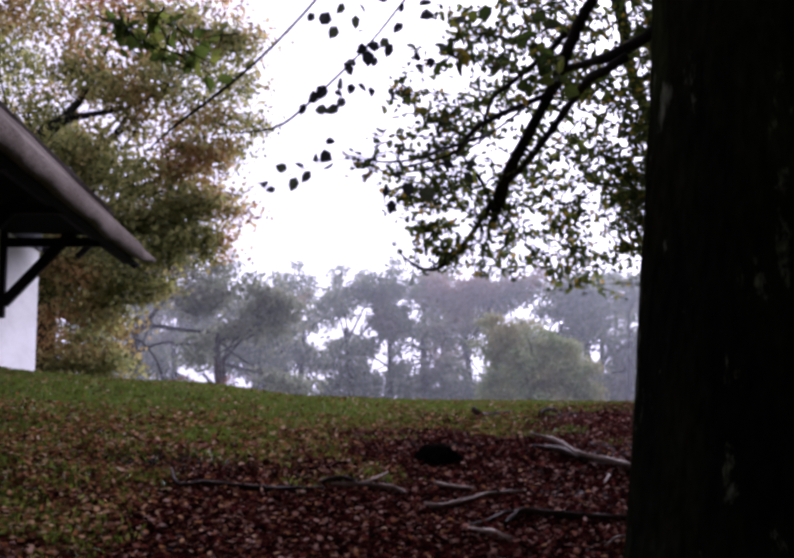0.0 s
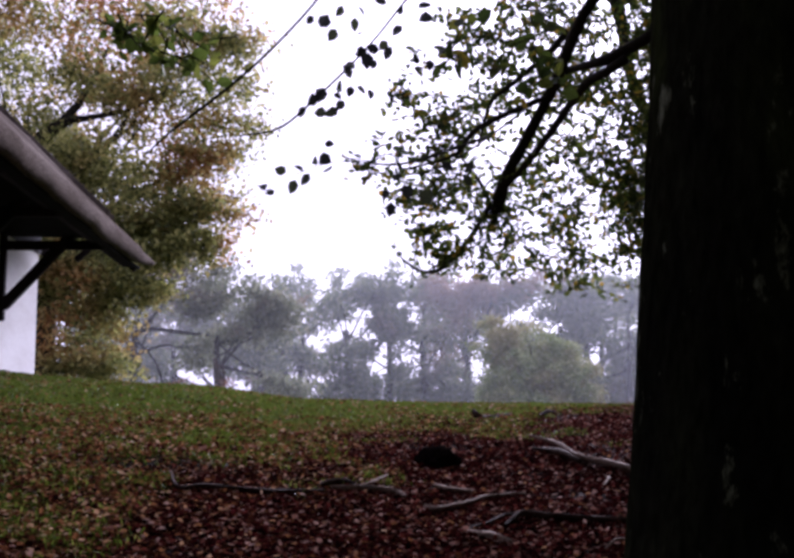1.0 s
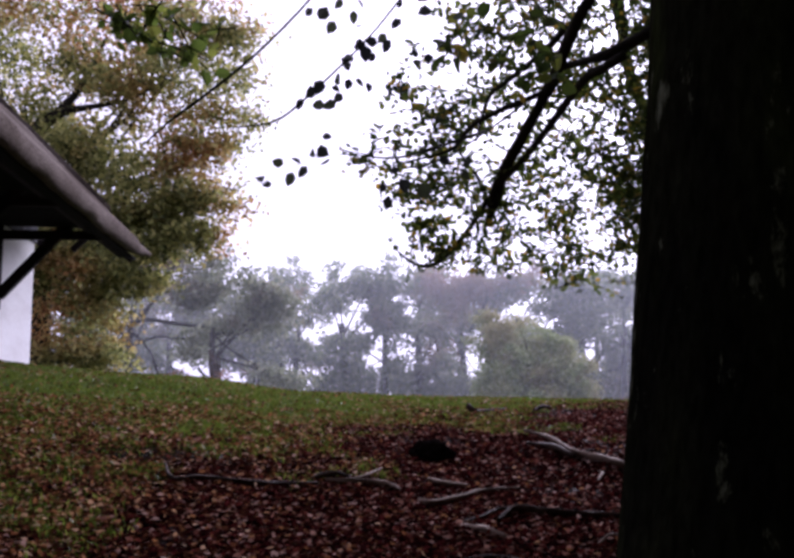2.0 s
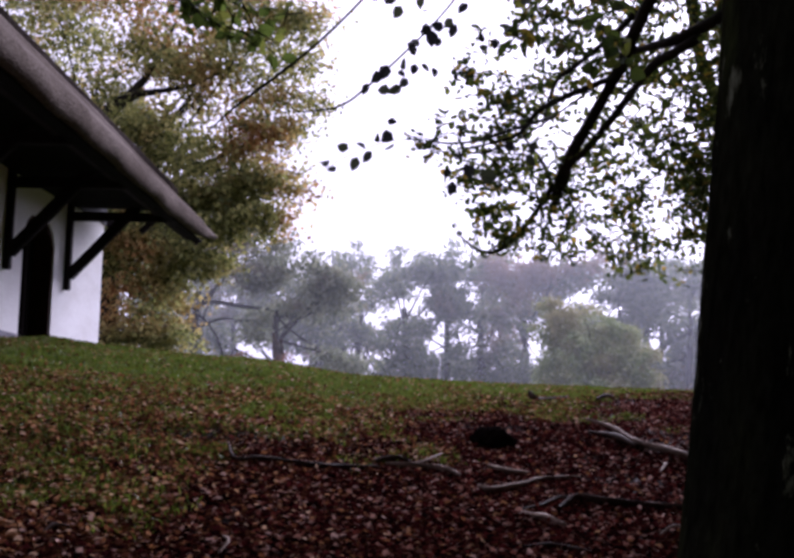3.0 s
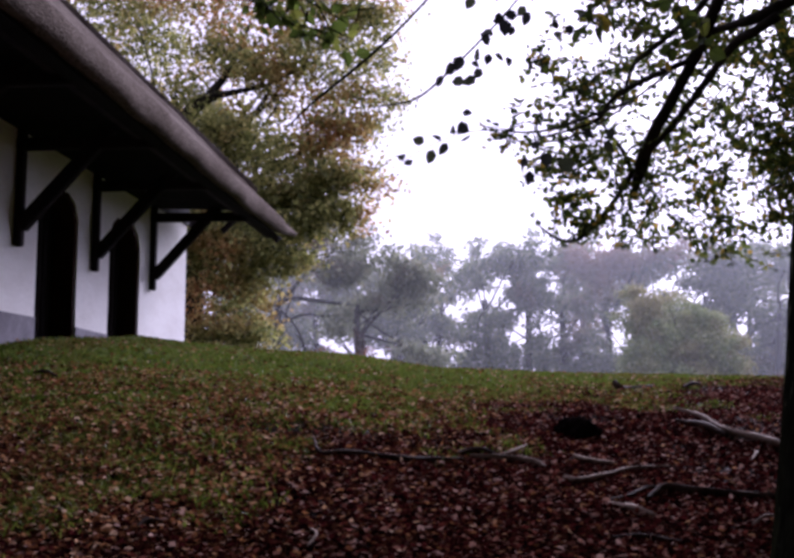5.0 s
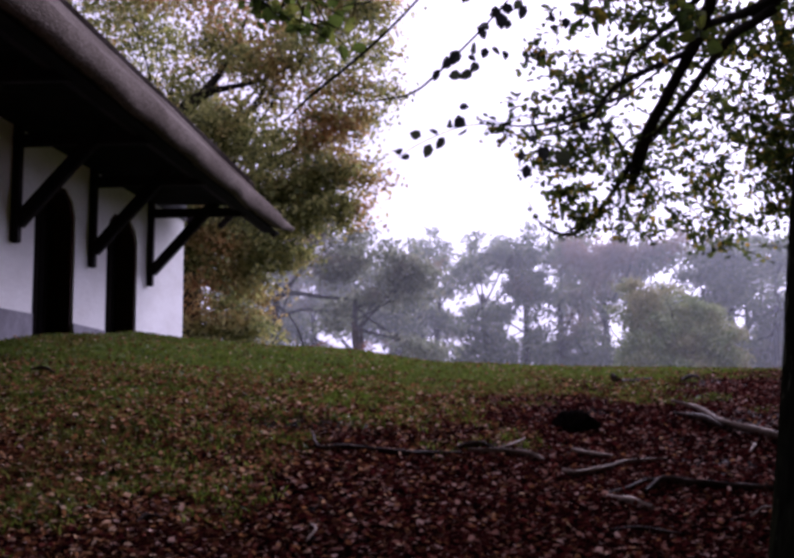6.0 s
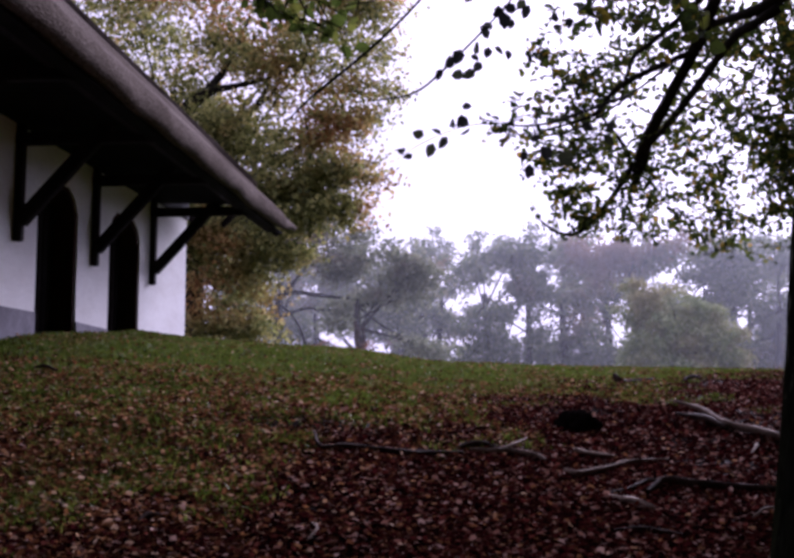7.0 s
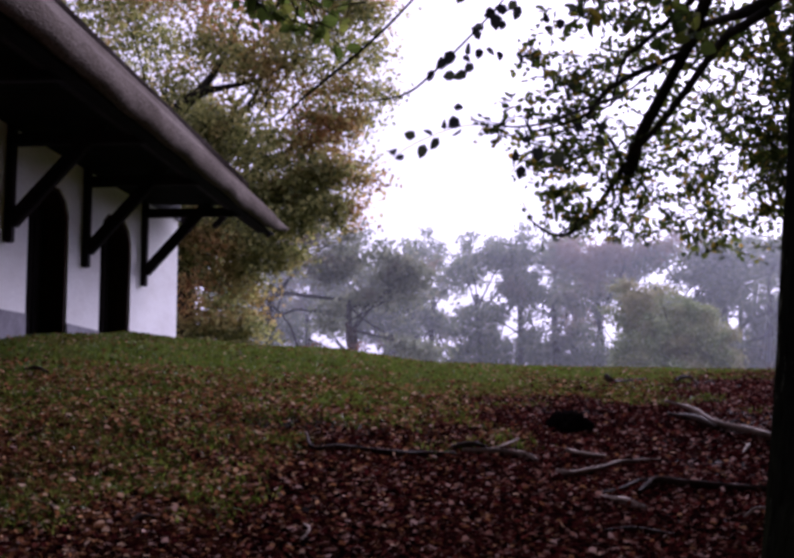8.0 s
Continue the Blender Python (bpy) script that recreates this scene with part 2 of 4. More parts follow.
def quads(rng, centres, size, flat=0.0, wide=0.62):
    """Small far leaves: one bent diamond each."""
    n = len(centres)
    a, b = random_frames(rng, n, flat)
    s = size * rng.uniform(0.6, 1.4, (n, 1))
    c = np.cross(a, b)
    v = np.stack([centres - a * s, centres + b * s * wide + c * s * 0.2, centres + a * s, centres - b * s * wide + c * s * 0.15], 1).reshape(-1, 3)
    return v, np.arange(4 * n).reshape(-1, 4)


def leaves(rng, centres, length, a=None, b=None, flat=0.0, curl=0.25):
    """Near leaves: pointed ovals folded along the midrib, with a curled tip."""
    n = len(centres)
    if a is None:
        a, b = random_frames(rng, n, flat)
    c = np.cross(a, b)
    L = (length * rng.uniform(0.7, 1.25, n))[:, None]
    W = L * rng.uniform(0.30, 0.42, (n, 1))
    k = L * curl * rng.uniform(-0.3, 1.0, (n, 1))
    f = W * rng.uniform(0.1, 0.5, (n, 1))
    pts = [centres, centres + a * L * 0.33 - c * 0, centres + a * L * 0.68 + c * k * 0.4, centres + a * L + c * k,
           centres + a * L * 0.28 + b * W + c * f, centres + a * L * 0.66 + b * W * 0.85 + c * (f + k * 0.4),
           centres + a * L * 0.28 - b * W + c * f, centres + a * L * 0.66 - b * W * 0.85 + c * (f + k * 0.4)]
    v = np.stack(pts, 1).reshape(-1, 3)
    base = (np.arange(n) * 8)[:, None]
    one = [[0, 1, 4], [1, 2, 5, 4], [2, 3, 5], [1, 0, 6], [2, 1, 6, 7], [3, 2, 7]]
    faces = [[int(i) + o for i in q] for o in base[:, 0] for q in one]
    return v, faces


def in_blobs(rng, blobs, n, shell=0.5, gaps=0.0, scale=0.6):
    """Points in a union of ellipsoids (x, y, z, rx, ry, rz), denser to the outside, with noisy gaps."""
    w = np.array([b[3] * b[4] * b[5] for b in blobs]) ** 0.75
    out = []
    while len(out) < n:
        b = blobs[rng.choice(len(blobs), p=w / w.sum())]
        d = rng.normal(size=3)
        d /= np.linalg.norm(d)
        r = rng.uniform() ** (1 / (3 + 4 * shell)) * rng.uniform(0.88, 1.1)
        q = np.array(b[:3]) + d * r * np.array(b[3:])
        if noise.noise(Vector(q) * scale) > (gaps(q) if callable(gaps) else gaps) - 0.5:
            out.append(q)
    return np.array(out)


def crown_points(rng, clumps, per, spread):
    n = len(clumps)
    p = np.repeat(clumps, per, 0) + rng.normal(size=(n * per, 3)) * np.array(spread)
    return p


def tree(name, base, fork, trunk_r, blobs, clumps, per, spread, leaf, bark, foliage_mat, label, category="tree", limbs=9, seed=1, gaps=0.3, group="", gap_scale=0.6, low_r=1.25, limb_r=1.0, lumps=5, shell=0.5):
    """A broadleaf tree: tapered trunk, limbs that reach into the boughs, and a crown of many small leaves."""
    rng = np.random.default_rng(seed)
    ragged = []
    for b in blobs:
        ragged.append((*b[:3], *(0.82 * v for v in b[3:])))
        for _ in range(lumps):
            d = rng.normal(size=3)
            d /= np.linalg.norm(d)
            k = rng.uniform(0.28, 0.5)
            ragged.append((*(b[j] + d[j] * b[3 + j] * 0.85 for j in range(3)), *(v * k for v in b[3:])))
    blobs = ragged
    root = tagged(group_of(name, base), label, category, group)
    f = Vector(fork)
    b0 = Vector(base) - Vector((0, 0, 0.3))
    mid = b0.lerp(f, 0.5) + Vector((rng.uniform(-0.1, 0.1), rng.uniform(-0.1, 0.1), 0))
    part("trunk", *tube([b0, mid, f], [trunk_r * low_r, trunk_r, trunk_r * 0.75], 10, 6, 0.15, seed), bark, root, smooth=True)
    c = in_blobs(rng, blobs, clumps, shell, gaps, gap_scale)
    ends = c[rng.choice(len(c), limbs, replace=False)]
    for i, e in enumerate(ends):
        e = Vector(e)
        start = b0.lerp(f, rng.uniform(0.62, 1.0))
        m1 = start.lerp(e, 0.4) + Vector((rng.uniform(-.3, .3), rng.uniform(-.3, .3), rng.uniform(0.0, 0.08) * (e - start).length))
        m2 = start.lerp(e, 0.75) + Vector((rng.uniform(-.3, .3), rng.uniform(-.3, .3), rng.uniform(-.1, .1)))
        r = trunk_r * limb_r * rng.uniform(0.25, 0.5)
        pieces = [tube([start, m1, m2, e], [r, r * 0.7, r * 0.4, r * 0.12], 6, 5, 0.15, seed + i)]
        near = c[np.argsort(((c - np.array(m2)) ** 2).sum(1))[:6]]
        for q in near:
            q = Vector(q)
            s = m1.lerp(m2, rng.uniform(0.3, 1))
            pieces.append(tube([s, s.lerp(q, 0.5) + Vector((0, 0, rng.uniform(-.1, .2))), q], [r * 0.3, r * 0.2, r * 0.06], 4, 3, 0.1, seed))
        part("limb", *merged(pieces), bark, root, smooth=True)
    p = crown_points(rng, c, per, spread)
    part("crown", *quads(rng, p, leaf), foliage_mat, root)["kind"] = "stuff"
    return root


# ---- ground: a grassy hillside that rises to a crest, one sheet to the horizon ----
def crest(u):
    """Tangent of the slope's elevation over the eye along x / y = u."""
    return np.interp(u, [-.9, -.38, -.31, -.21, -.14, -.04, .03, .106, .2, .3, .8], [.05, .053, .057, .054, .049, .0416, .032, .027, .021, .0186, .015])


def brow(u):
    """The same at the top of the slope."""
    return np.interp(u, [-.9, -.38, -.31, -.25, -.21, -.14, -.04, .03, .106, .2, .3, .8], [.06, .065, .060, .055, .049, .044, .0365, .0275, .0235, .0187, .0176, .015])


def hill(x, y):
    u = x / max(y, 3.0)
    t = min(1.0, max(0.0, (y - 7.0) / 4.5))
    e = crest(u) + (brow(u) - crest(u)) * t * t * (3 - 2 * t)
    if y <= 26:
        z = 1.5 + e * max(y, 0) - 1.5 * (1 - max(y, 0) / 16) ** 2
    else:
        z26 = 1.5 + e * 26 - 0.586
        z = z26 + (0.4 - z26) * (1 - math.exp(-(y - 26) / 14))
    return z


def ground_z(x, y):
    z = hill(x, y)
    if y < 30:
        z += 0.05 * noise.noise(Vector((x * 0.55, y * 0.55, 1.7))) + 0.018 * noise.noise(Vector((x * 2.3, y * 2.3, 5.0)))
    return z


def turf_share(x, y):
    """How grassy the ground is: turf on the slope by the house, leaf mould under the beeches."""
    edge = np.interp(x, [-6, -2.4, -1.5, -0.6, 0.25, 1.0, 2.3, 3.2, 5.0], [6.5, 6.6, 6.7, 7.0, 7.9, 9.2, 11.3, 13.0, 15.5])
    v = (y - edge) / 5.5 + 0.43 + 0.45 * min(1.0, max(0.0, (y - 10.5) / 4)) + 0.8 * noise.noise(Vector((x * 0.7, y * 0.7, 3.3))) + 0.55 * noise.noise(Vector((x * 2.1, y * 2.1, 9.0)))
    v += 0.5 * min(1.0, max(0.0, (y - 8.5) / 2)) * min(1.0, max(0.0, (-0.5 - x) / 1.5))
    v += 0.55 * math.exp(-((x + 1.1) ** 2 + (y - 5.1) ** 2) / 0.12) + 0.6 * math.exp(-((x + 0.35) ** 2 + (y - 7.9) ** 2) / 0.2) + 0.5 * math.exp(-((x + 1.75) ** 2 + (y - 4.75) ** 2) / 0.15)
    return min(1.0, max(0.0, v))


def make_ground():
    rows = list(np.arange(-24, 3.5, 1.5)) + list(np.arange(3.6, 20, 0.11)) + list(np.arange(20.2, 40, 0.8)) + [45, 52, 60, 75, 100, 150, 260, 500, 1200, 3000]
    us = np.concatenate([np.linspace(-2.5, -0.5, 20, endpoint=False), np.linspace(-0.5, 0.5, 110), np.linspace(0.52, 2.5, 20)])
    verts = [(u * max(y, 5.0), y, ground_z(u * max(y, 5.0), y)) for y in rows for u in us]
    n = len(us)
    faces = [[j * n + i, j * n + i + 1, (j + 1) * n + i + 1, (j + 1) * n + i] for j in range(len(rows) - 1) for i in range(n - 1)]
    ob = part("ground", verts, faces, M_GROUND, smooth=True)
    at = ob.data.attributes.new("turf", "FLOAT", "POINT")
    at.data.foreach_set("value", [turf_share(v[0], v[1]) if 2 < v[1] < 40 else 0.6 for v in verts])
    tagged(ob, "damp hillside of leaf mould and thin turf", "ground", kind="structure")


make_ground()


def scatter(rng, n, keep, y0=3.7, y1=19.5):
    out = []
    while len(out) < n:
        y = y0 + (y1 - y0) * rng.uniform() ** 1.35
        u = rng.uniform(-0.47, 0.46)
        x = u * y
        if x < -5.0 + 0.0715 * y + 0.1 and y > 2:
            continue
        if rng.uniform() < keep(x, y):
            out.append((x, y, ground_z(x, y)))
    return np.array(out)


def make_litter():
    rng = np.random.default_rng(5)

    def keep(x, y):
        bare = noise.noise(Vector((x * 1.3, y * 1.3, 21.0)))
        return (1.0 - (0.95 if y > 9.5 else 0.80) * turf_share(x, y)) * (0.5 if bare > 0.28 else 1.0)

    p = scatter(rng, 135000, keep)
    around = [(rng.uniform(-7, 7), rng.uniform(-5, 4.2)) for _ in range(14000)]
    p = np.concatenate([p, [(x, y, ground_z(x, y)) for x, y in around if abs(x) > 0.44 * y or y < 3.7]])
    p[:, 2] += rng.uniform(0.002, 0.016, len(p)) + np.array([0.022 * turf_share(x, y) for x, y, _ in p])
    a, b = random_frames(rng, len(p), 0.84)
    up = np.cross(a, b)
    b[up[:, 2] < 0] *= -1
    dry = np.array([turf_share(x, y) + 0.3 * rng.normal() > 0.24 + 0.16 * x for x, y, _ in p])
    for which, material, label in ((~dry, M_LITTER, "wet red-brown fallen beech leaves on the slope"), (dry, M_TANLITTER, "tan and orange fallen leaves lying in the grass")):
        ob = part("fallen_leaves", *leaves(rng, p[which], 0.036, a[which], b[which], curl=0.3), material)
        tagged(ob, label, "fallen leaves", kind="stuff")


def make_grass():
    rng = np.random.default_rng(8)
    tufts = scatter(rng, 42000, lambda x, y: max(0.0, turf_share(x, y) - 0.15) * (0.45 if noise.noise(Vector((x * 3, y * 3, 40))) < 0 else 1.0), 3.9, 19.5)
    per = 6
    p = np.repeat(tufts, per, 0) + rng.normal(size=(len(tufts) * per, 3)) * (0.035, 0.035, 0.0)
    n = len(p)
    lean = rng.normal(size=(n, 3)) * (0.5, 0.5, 0)
    d = lean + (0, 0, 1)
    d /= np.linalg.norm(d, axis=1)[:, None]
    h = rng.uniform(0.018, 0.056, (n, 1))
    ang = rng.uniform(0, math.pi, n)
    s = np.stack([np.cos(ang), np.sin(ang), np.zeros(n)], 1) * rng.uniform(0.003, 0.006, (n, 1))
    bend = np.stack([lean[:, 0], lean[:, 1], np.zeros(n)], 1) * h * 0.5
    v = np.stack([p - s - (0, 0, 0.01), p + s - (0, 0, 0.01), p + d * h * 0.6 + s * 0.7, p + d * h + bend, p + d * h * 0.6 - s * 0.7], 1).reshape(-1, 3)
    ob = part("grass", v, np.arange(5 * n).reshape(-1, 5), M_GRASS)
    tagged(ob, "short damp green grass on the slope", "grass", kind="stuff")


make_litter()
make_grass()

# haze beyond the crest, put in as three pale see-through sheets
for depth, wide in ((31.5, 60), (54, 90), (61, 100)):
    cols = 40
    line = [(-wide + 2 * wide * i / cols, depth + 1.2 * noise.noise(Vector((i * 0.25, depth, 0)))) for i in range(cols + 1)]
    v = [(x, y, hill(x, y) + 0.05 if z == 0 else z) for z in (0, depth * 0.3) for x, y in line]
    tagged(part("mist", v, [[i, i + 1, cols + 2 + i, cols + 1 + i] for i in range(cols)], M_HAZE, smooth=True), "pale see-through sheet standing in for haze beyond the crest", "mist", kind="structure")

# unseen wall, added to close the place behind the camera and block skylight
back = []
for i in range(25):
    a = radians(165 + i * 249 / 24)
    back.append((16 * math.cos(a), 16 * math.sin(a)))
verts = [(x, y, z) for z in (-3.0, 22.0) for x, y in back]
tagged(part("backdrop", verts, [[i, i + 1, 25 + i + 1, 25 + i] for i in range(24)], M_BLOCKER), "unseen dark wall added as wood edge to block skylight", "backdrop", kind="structure")


# ---- the thatched house: s runs along the front wall, n out of it ----
ALONG = Vector((math.sin(radians(4.1)), math.cos(radians(4.1)), 0))
OUT = Vector((ALONG.y, -ALONG.x, 0))


def house_at(s, n, z):
    return Vector((-5.0, 0, 0)) + ALONG * s + OUT * n + Vector((0, 0, z))


HOUSE = tagged(group_of("thatched_house", house_at(11, -3, 1.9)), "white limewashed house with a deep thatched roof on timber brackets", "house")


def prism(outline, lift, bevel=0.0):
    """A closed solid: outline points moved by the vector lift."""
    bm = bmesh.new()
    a = [bm.verts.new(p) for p in outline]
    b = [bm.verts.new(Vector(p) + lift) for p in outline]
    bm.faces.new(a)
    bm.faces.new(b[::-1])
    for i in range(len(a)):
        j = (i + 1) % len(a)
        bm.faces.new((a[i], b[i], b[j], a[j]))
    bmesh.ops.recalc_face_normals(bm, faces=bm.faces)
    if bevel:
        bmesh.ops.bevel(bm, geom=bm.edges[:], offset=bevel, segments=2, affect="EDGES")
    return bm


def beam(p, q, width, height, bevel=0.012):
    """A squared timber from p to q, its width level."""
    p, q = Vector(p), Vector(q)
    ahead = (q - p).normalized()
    side = ahead.cross(Vector((0, 0, 1)))
    side = side.normalized() if side.length > 0.05 else ALONG.copy()
    up = side.cross(ahead)
    o = [p + side * sx * width / 2 + up * sz * height / 2 for sx, sz in ((-1, -1), (1, -1), (1, 1), (-1, 1))]
    return prism(o, q - p, bevel)


DOORS = ((11.72, 12.93), (14.06, 15.35))
WALL_END, FLOOR, WALL_TOP = 17.82, 1.2, 5.6


def door_outline(s0, s1, top, n):
    c = 0.3
    return [house_at(s0, n, FLOOR), house_at(s1, n, FLOOR), house_at(s1, n, top - c), house_at(s1 - c * 0.35, n, top - c * 0.4), house_at(s1 - c, n, top), house_at(s0 + c, n, top), house_at(s0 + c * 0.35, n, top - c * 0.4), house_at(s0, n, top - c)]


def front_wall():
    """The front wall in stretches round the two door openings, 0.4 m thick, slightly uneven."""
    bm = bmesh.new()
    cuts = [3.0] + [s for d in DOORS for s in d] + [WALL_END]
    deep = OUT * -0.4

    def block(points):
        other = prism(points, deep)
        me = bpy.data.meshes.new("tmp")
        other.to_mesh(me)
        other.free()
        bm.from_mesh(me)
        bpy.data.meshes.remove(me)

    for i in range(0, 6, 2):
        block([house_at(cuts[i], 0, FLOOR), house_at(cuts[i + 1], 0, FLOOR), house_at(cuts[i + 1], 0, WALL_TOP), house_at(cuts[i], 0, WALL_TOP)])
    for s0, s1 in DOORS:
        o = door_outline(s0, s1, 4.0, 0)
        block([o[7], o[6], o[5], o[4], o[3], o[2], house_at(s1, 0, WALL_TOP), house_at(s0, 0, WALL_TOP)])
    return bm


bm_part("front_wall", front_wall(), M_WALL, HOUSE, "white limewashed brick wall")
gable = [house_at(WALL_END - 0.002, -0.4, FLOOR), house_at(WALL_END - 0.002, -5.6, FLOOR), house_at(WALL_END - 0.002, -5.6, WALL_TOP), house_at(WALL_END - 0.002, -3, 7.9), house_at(WALL_END - 0.002, -0.4, WALL_TOP)]
bm_part("gable_wall", prism(gable, ALONG * -0.4), M_WALL, HOUSE)
bm_part("gable_wall", prism([p - ALONG * 14.4 for p in gable], ALONG * -0.4), M_WALL, HOUSE)
bm_part("back_wall", prism([house_at(3, -5.6, FLOOR), house_at(WALL_END, -5.6, FLOOR), house_at(WALL_END, -5.6, WALL_TOP), house_at(3, -5.6, WALL_TOP)], OUT * -0.4), M_WALL, HOUSE)
for s0, s1, top in ((3.0, DOORS[0][0], 2.40), (DOORS[0][1], DOORS[1][0], 2.34)):
    bm_part("plinth", prism([house_at(s0, 0.0, FLOOR), house_at(s1, 0.0, FLOOR), house_at(s1, 0.0, top - 0.01), house_at(s0, 0.0, top + 0.02)], OUT * 0.012), M_PLINTH, HOUSE, "grey painted plinth")
for s0, s1 in DOORS:
    leaf = bm_part("door", prism(door_outline(s0, s1, 4.0, -0.30), OUT * -0.06), M_DOOR, HOUSE, "dark boarded barn door")
    for k in range(1, 7):
        s = s0 + (s1 - s0) * k / 7
        bm_part("board_joint", prism([house_at(s - 0.012, -0.30, FLOOR), house_at(s + 0.012, -0.30, FLOOR), house_at(s + 0.012, -0.30, 3.68), house_at(s - 0.012, -0.30, 3.68)], OUT * 0.014), M_DOOR, leaf)
    o = door_outline(s0, s1, 4.0, -0.02)
    inner = door_outline(s0 + 0.04, s1 - 0.06, 3.95, -0.02)
    bm = bmesh.new()
    for i in range(1, 8):
        j = (i + 1) % 8
        quad = prism([o[i], o[j], inner[j], inner[i]], OUT * -0.27)
        me = bpy.data.meshes.new("tmp")
        quad.to_mesh(me)
        quad.free()
        bm.from_mesh(me)
        bpy.data.meshes.remove(me)
    bm_part("door_frame", bm, M_JAMB, leaf, "red-brown wooden door frame")

# brackets under the eaves: post on the wall, level beam, slanting brace
for s in (6.55, 8.85, 11.14, 13.42, 15.86):
    b = group_of("bracket", house_at(s, 0, 3.1))
    b.parent = HOUSE
    b.matrix_parent_inverse = Matrix.Translation(-Vector(HOUSE.location))
    for nm, p, q, w, h in (("post", (s, 0.045, 3.12), (s, 0.045, 4.75), 0.11, 0.09), ("beam", (s, -0.1, 4.25), (s, 1.55, 4.25), 0.11, 0.135), ("brace", (s, 0.06, 3.33), (s, 1.18, 4.56), 0.12, 0.15)):
        bm = beam(house_at(*p), house_at(*q), w, h)
        o = bm_part(nm, bm, M_TIMBER)
        o.parent = b
        o.matrix_parent_inverse = Matrix.Translation(-Vector(house_at(s, 0, 3.1)))


def roof():
    """Thick reed thatch with a rounded, slightly sagging eave; the far slope mirrored."""
    top = [(1.78, 4.17), (1.84, 4.22), (1.80, 4.42), (1.45, 4.75), (1.10, 5.10), (0.4, 5.82), (-0.28, 6.48), (-1.6, 7.75), (-2.8, 8.95), (-3, 9.02)]
    low = [(-3, 8.5), (-1.2, 6.8), (0.6, 5.10), (1.55, 4.24)]
    ring = top + [(-6 - n, z) for n, z in top[-2::-1]] + [(-6 - n, z) for n, z in low[:0:-1]] + low
    cuts = list(np.arange(3.0, 18.7, 0.22)) + [18.5, 18.62, 18.68]
    cuts.sort()
    verts, faces = [], []
    for s in cuts:
        for n, z in ring:
            w = 0.035 * noise.noise(Vector((s * 1.1, n * 1.3, z))) + 0.022 * noise.noise(Vector((s * 5.0, n * 4, z * 4)))
            end = max(0.0, (s - 18.5) / 0.18)
            lift = min(1.0, max(0.0, (s - 17.0) / 1.6)) * 0.2 if n > 1.5 and z < 4.3 else 0.0
            verts.append(house_at(s, n + w - (0.04 * end if n > 1 else 0), z + w * 0.9 + lift))
    k = len(ring)
    for i in range(len(cuts) - 1):
        for j in range(k):
            faces.append([i * k + j, i * k + (j + 1) % k, (i + 1) * k + (j + 1) % k, (i + 1) * k + j])
    faces.append(list(range(k))[::-1])
    faces.append([(len(cuts) - 1) * k + j for j in range(k)])
    return verts, faces


ROOF = part("thatched_roof", *roof(), M_THATCH, HOUSE, "weathered grey-brown reed thatch", smooth=True)
# sheet under the thatch, near-black for the deep shade of the eaves
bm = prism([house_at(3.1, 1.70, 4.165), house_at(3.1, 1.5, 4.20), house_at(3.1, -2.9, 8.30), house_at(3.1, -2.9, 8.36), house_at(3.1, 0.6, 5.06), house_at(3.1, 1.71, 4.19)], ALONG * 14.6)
bm_part("eave_shade_sheet", bm, M_EAVESHADE, ROOF, "near-black sheet under the thatch, shade put into its colour")
for s in np.arange(4.0, 18.6, 0.8):
    bm_part("rafter", beam(house_at(s, 1.5, 4.26), house_at(s, -0.2, 5.80), 0.09, 0.10), M_TIMBER, ROOF)
# boards added to hide the wall above the beams in painted shade
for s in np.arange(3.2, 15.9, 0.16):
    bm_part("eave_shade_board", prism([house_at(s, 0.0, 4.42), house_at(s + 0.145, 0.0, 4.42), house_at(s + 0.145, 1.62, 4.36), house_at(s, 1.62, 4.36)], Vector((0, 0, 0.025))), M_EAVESHADE, ROOF)
bm_part("verge_thatch", beam(house_at(18.36, 1.06, 5.20), house_at(18.36, -2.9, 9.11), 0.6, 0.10, 0.03), M_THATCH, ROOF, "raised strip of thatch along the roof's edge")
bm_part("eave_purlin", beam(house_at(3.2, 1.38, 4.33), house_at(18.15, 1.38, 4.33), 0.12, 0.12), M_TIMBER, ROOF)
bm_part("wall_plate", beam(house_at(3.2, 0.12, 5.35), house_at(18.35, 0.12, 5.35), 0.14, 0.14), M_TIMBER, ROOF)
bm_part("verge_board", beam(house_at(18.52, 1.30, 4.62), house_at(18.52, -0.4, 6.32), 0.12, 0.09), M_TIMBER, ROOF, "dark board along the roof's edge")
bm_part("wall_head_board", prism([house_at(15.9, 0.0, 4.46), house_at(17.86, 0.0, 4.46), house_at(17.86, 0.0, 4.80), house_at(15.9, 0.0, 4.80)], OUT * 0.03), M_SLATE, HOUSE, "blue-grey weathered board under the eaves")
bm_part("gable_brace", beam(house_at(18.3, 0.05, 4.56), house_at(18.3, -0.75, 5.0), 0.1, 0.22), M_TIMBER, ROOF)
bm_part("gable_brace", beam(house_at(18.3, 0.5, 4.42), house_at(18.3, 0.95, 4.85), 0.09, 0.1), M_TIMBER, ROOF)


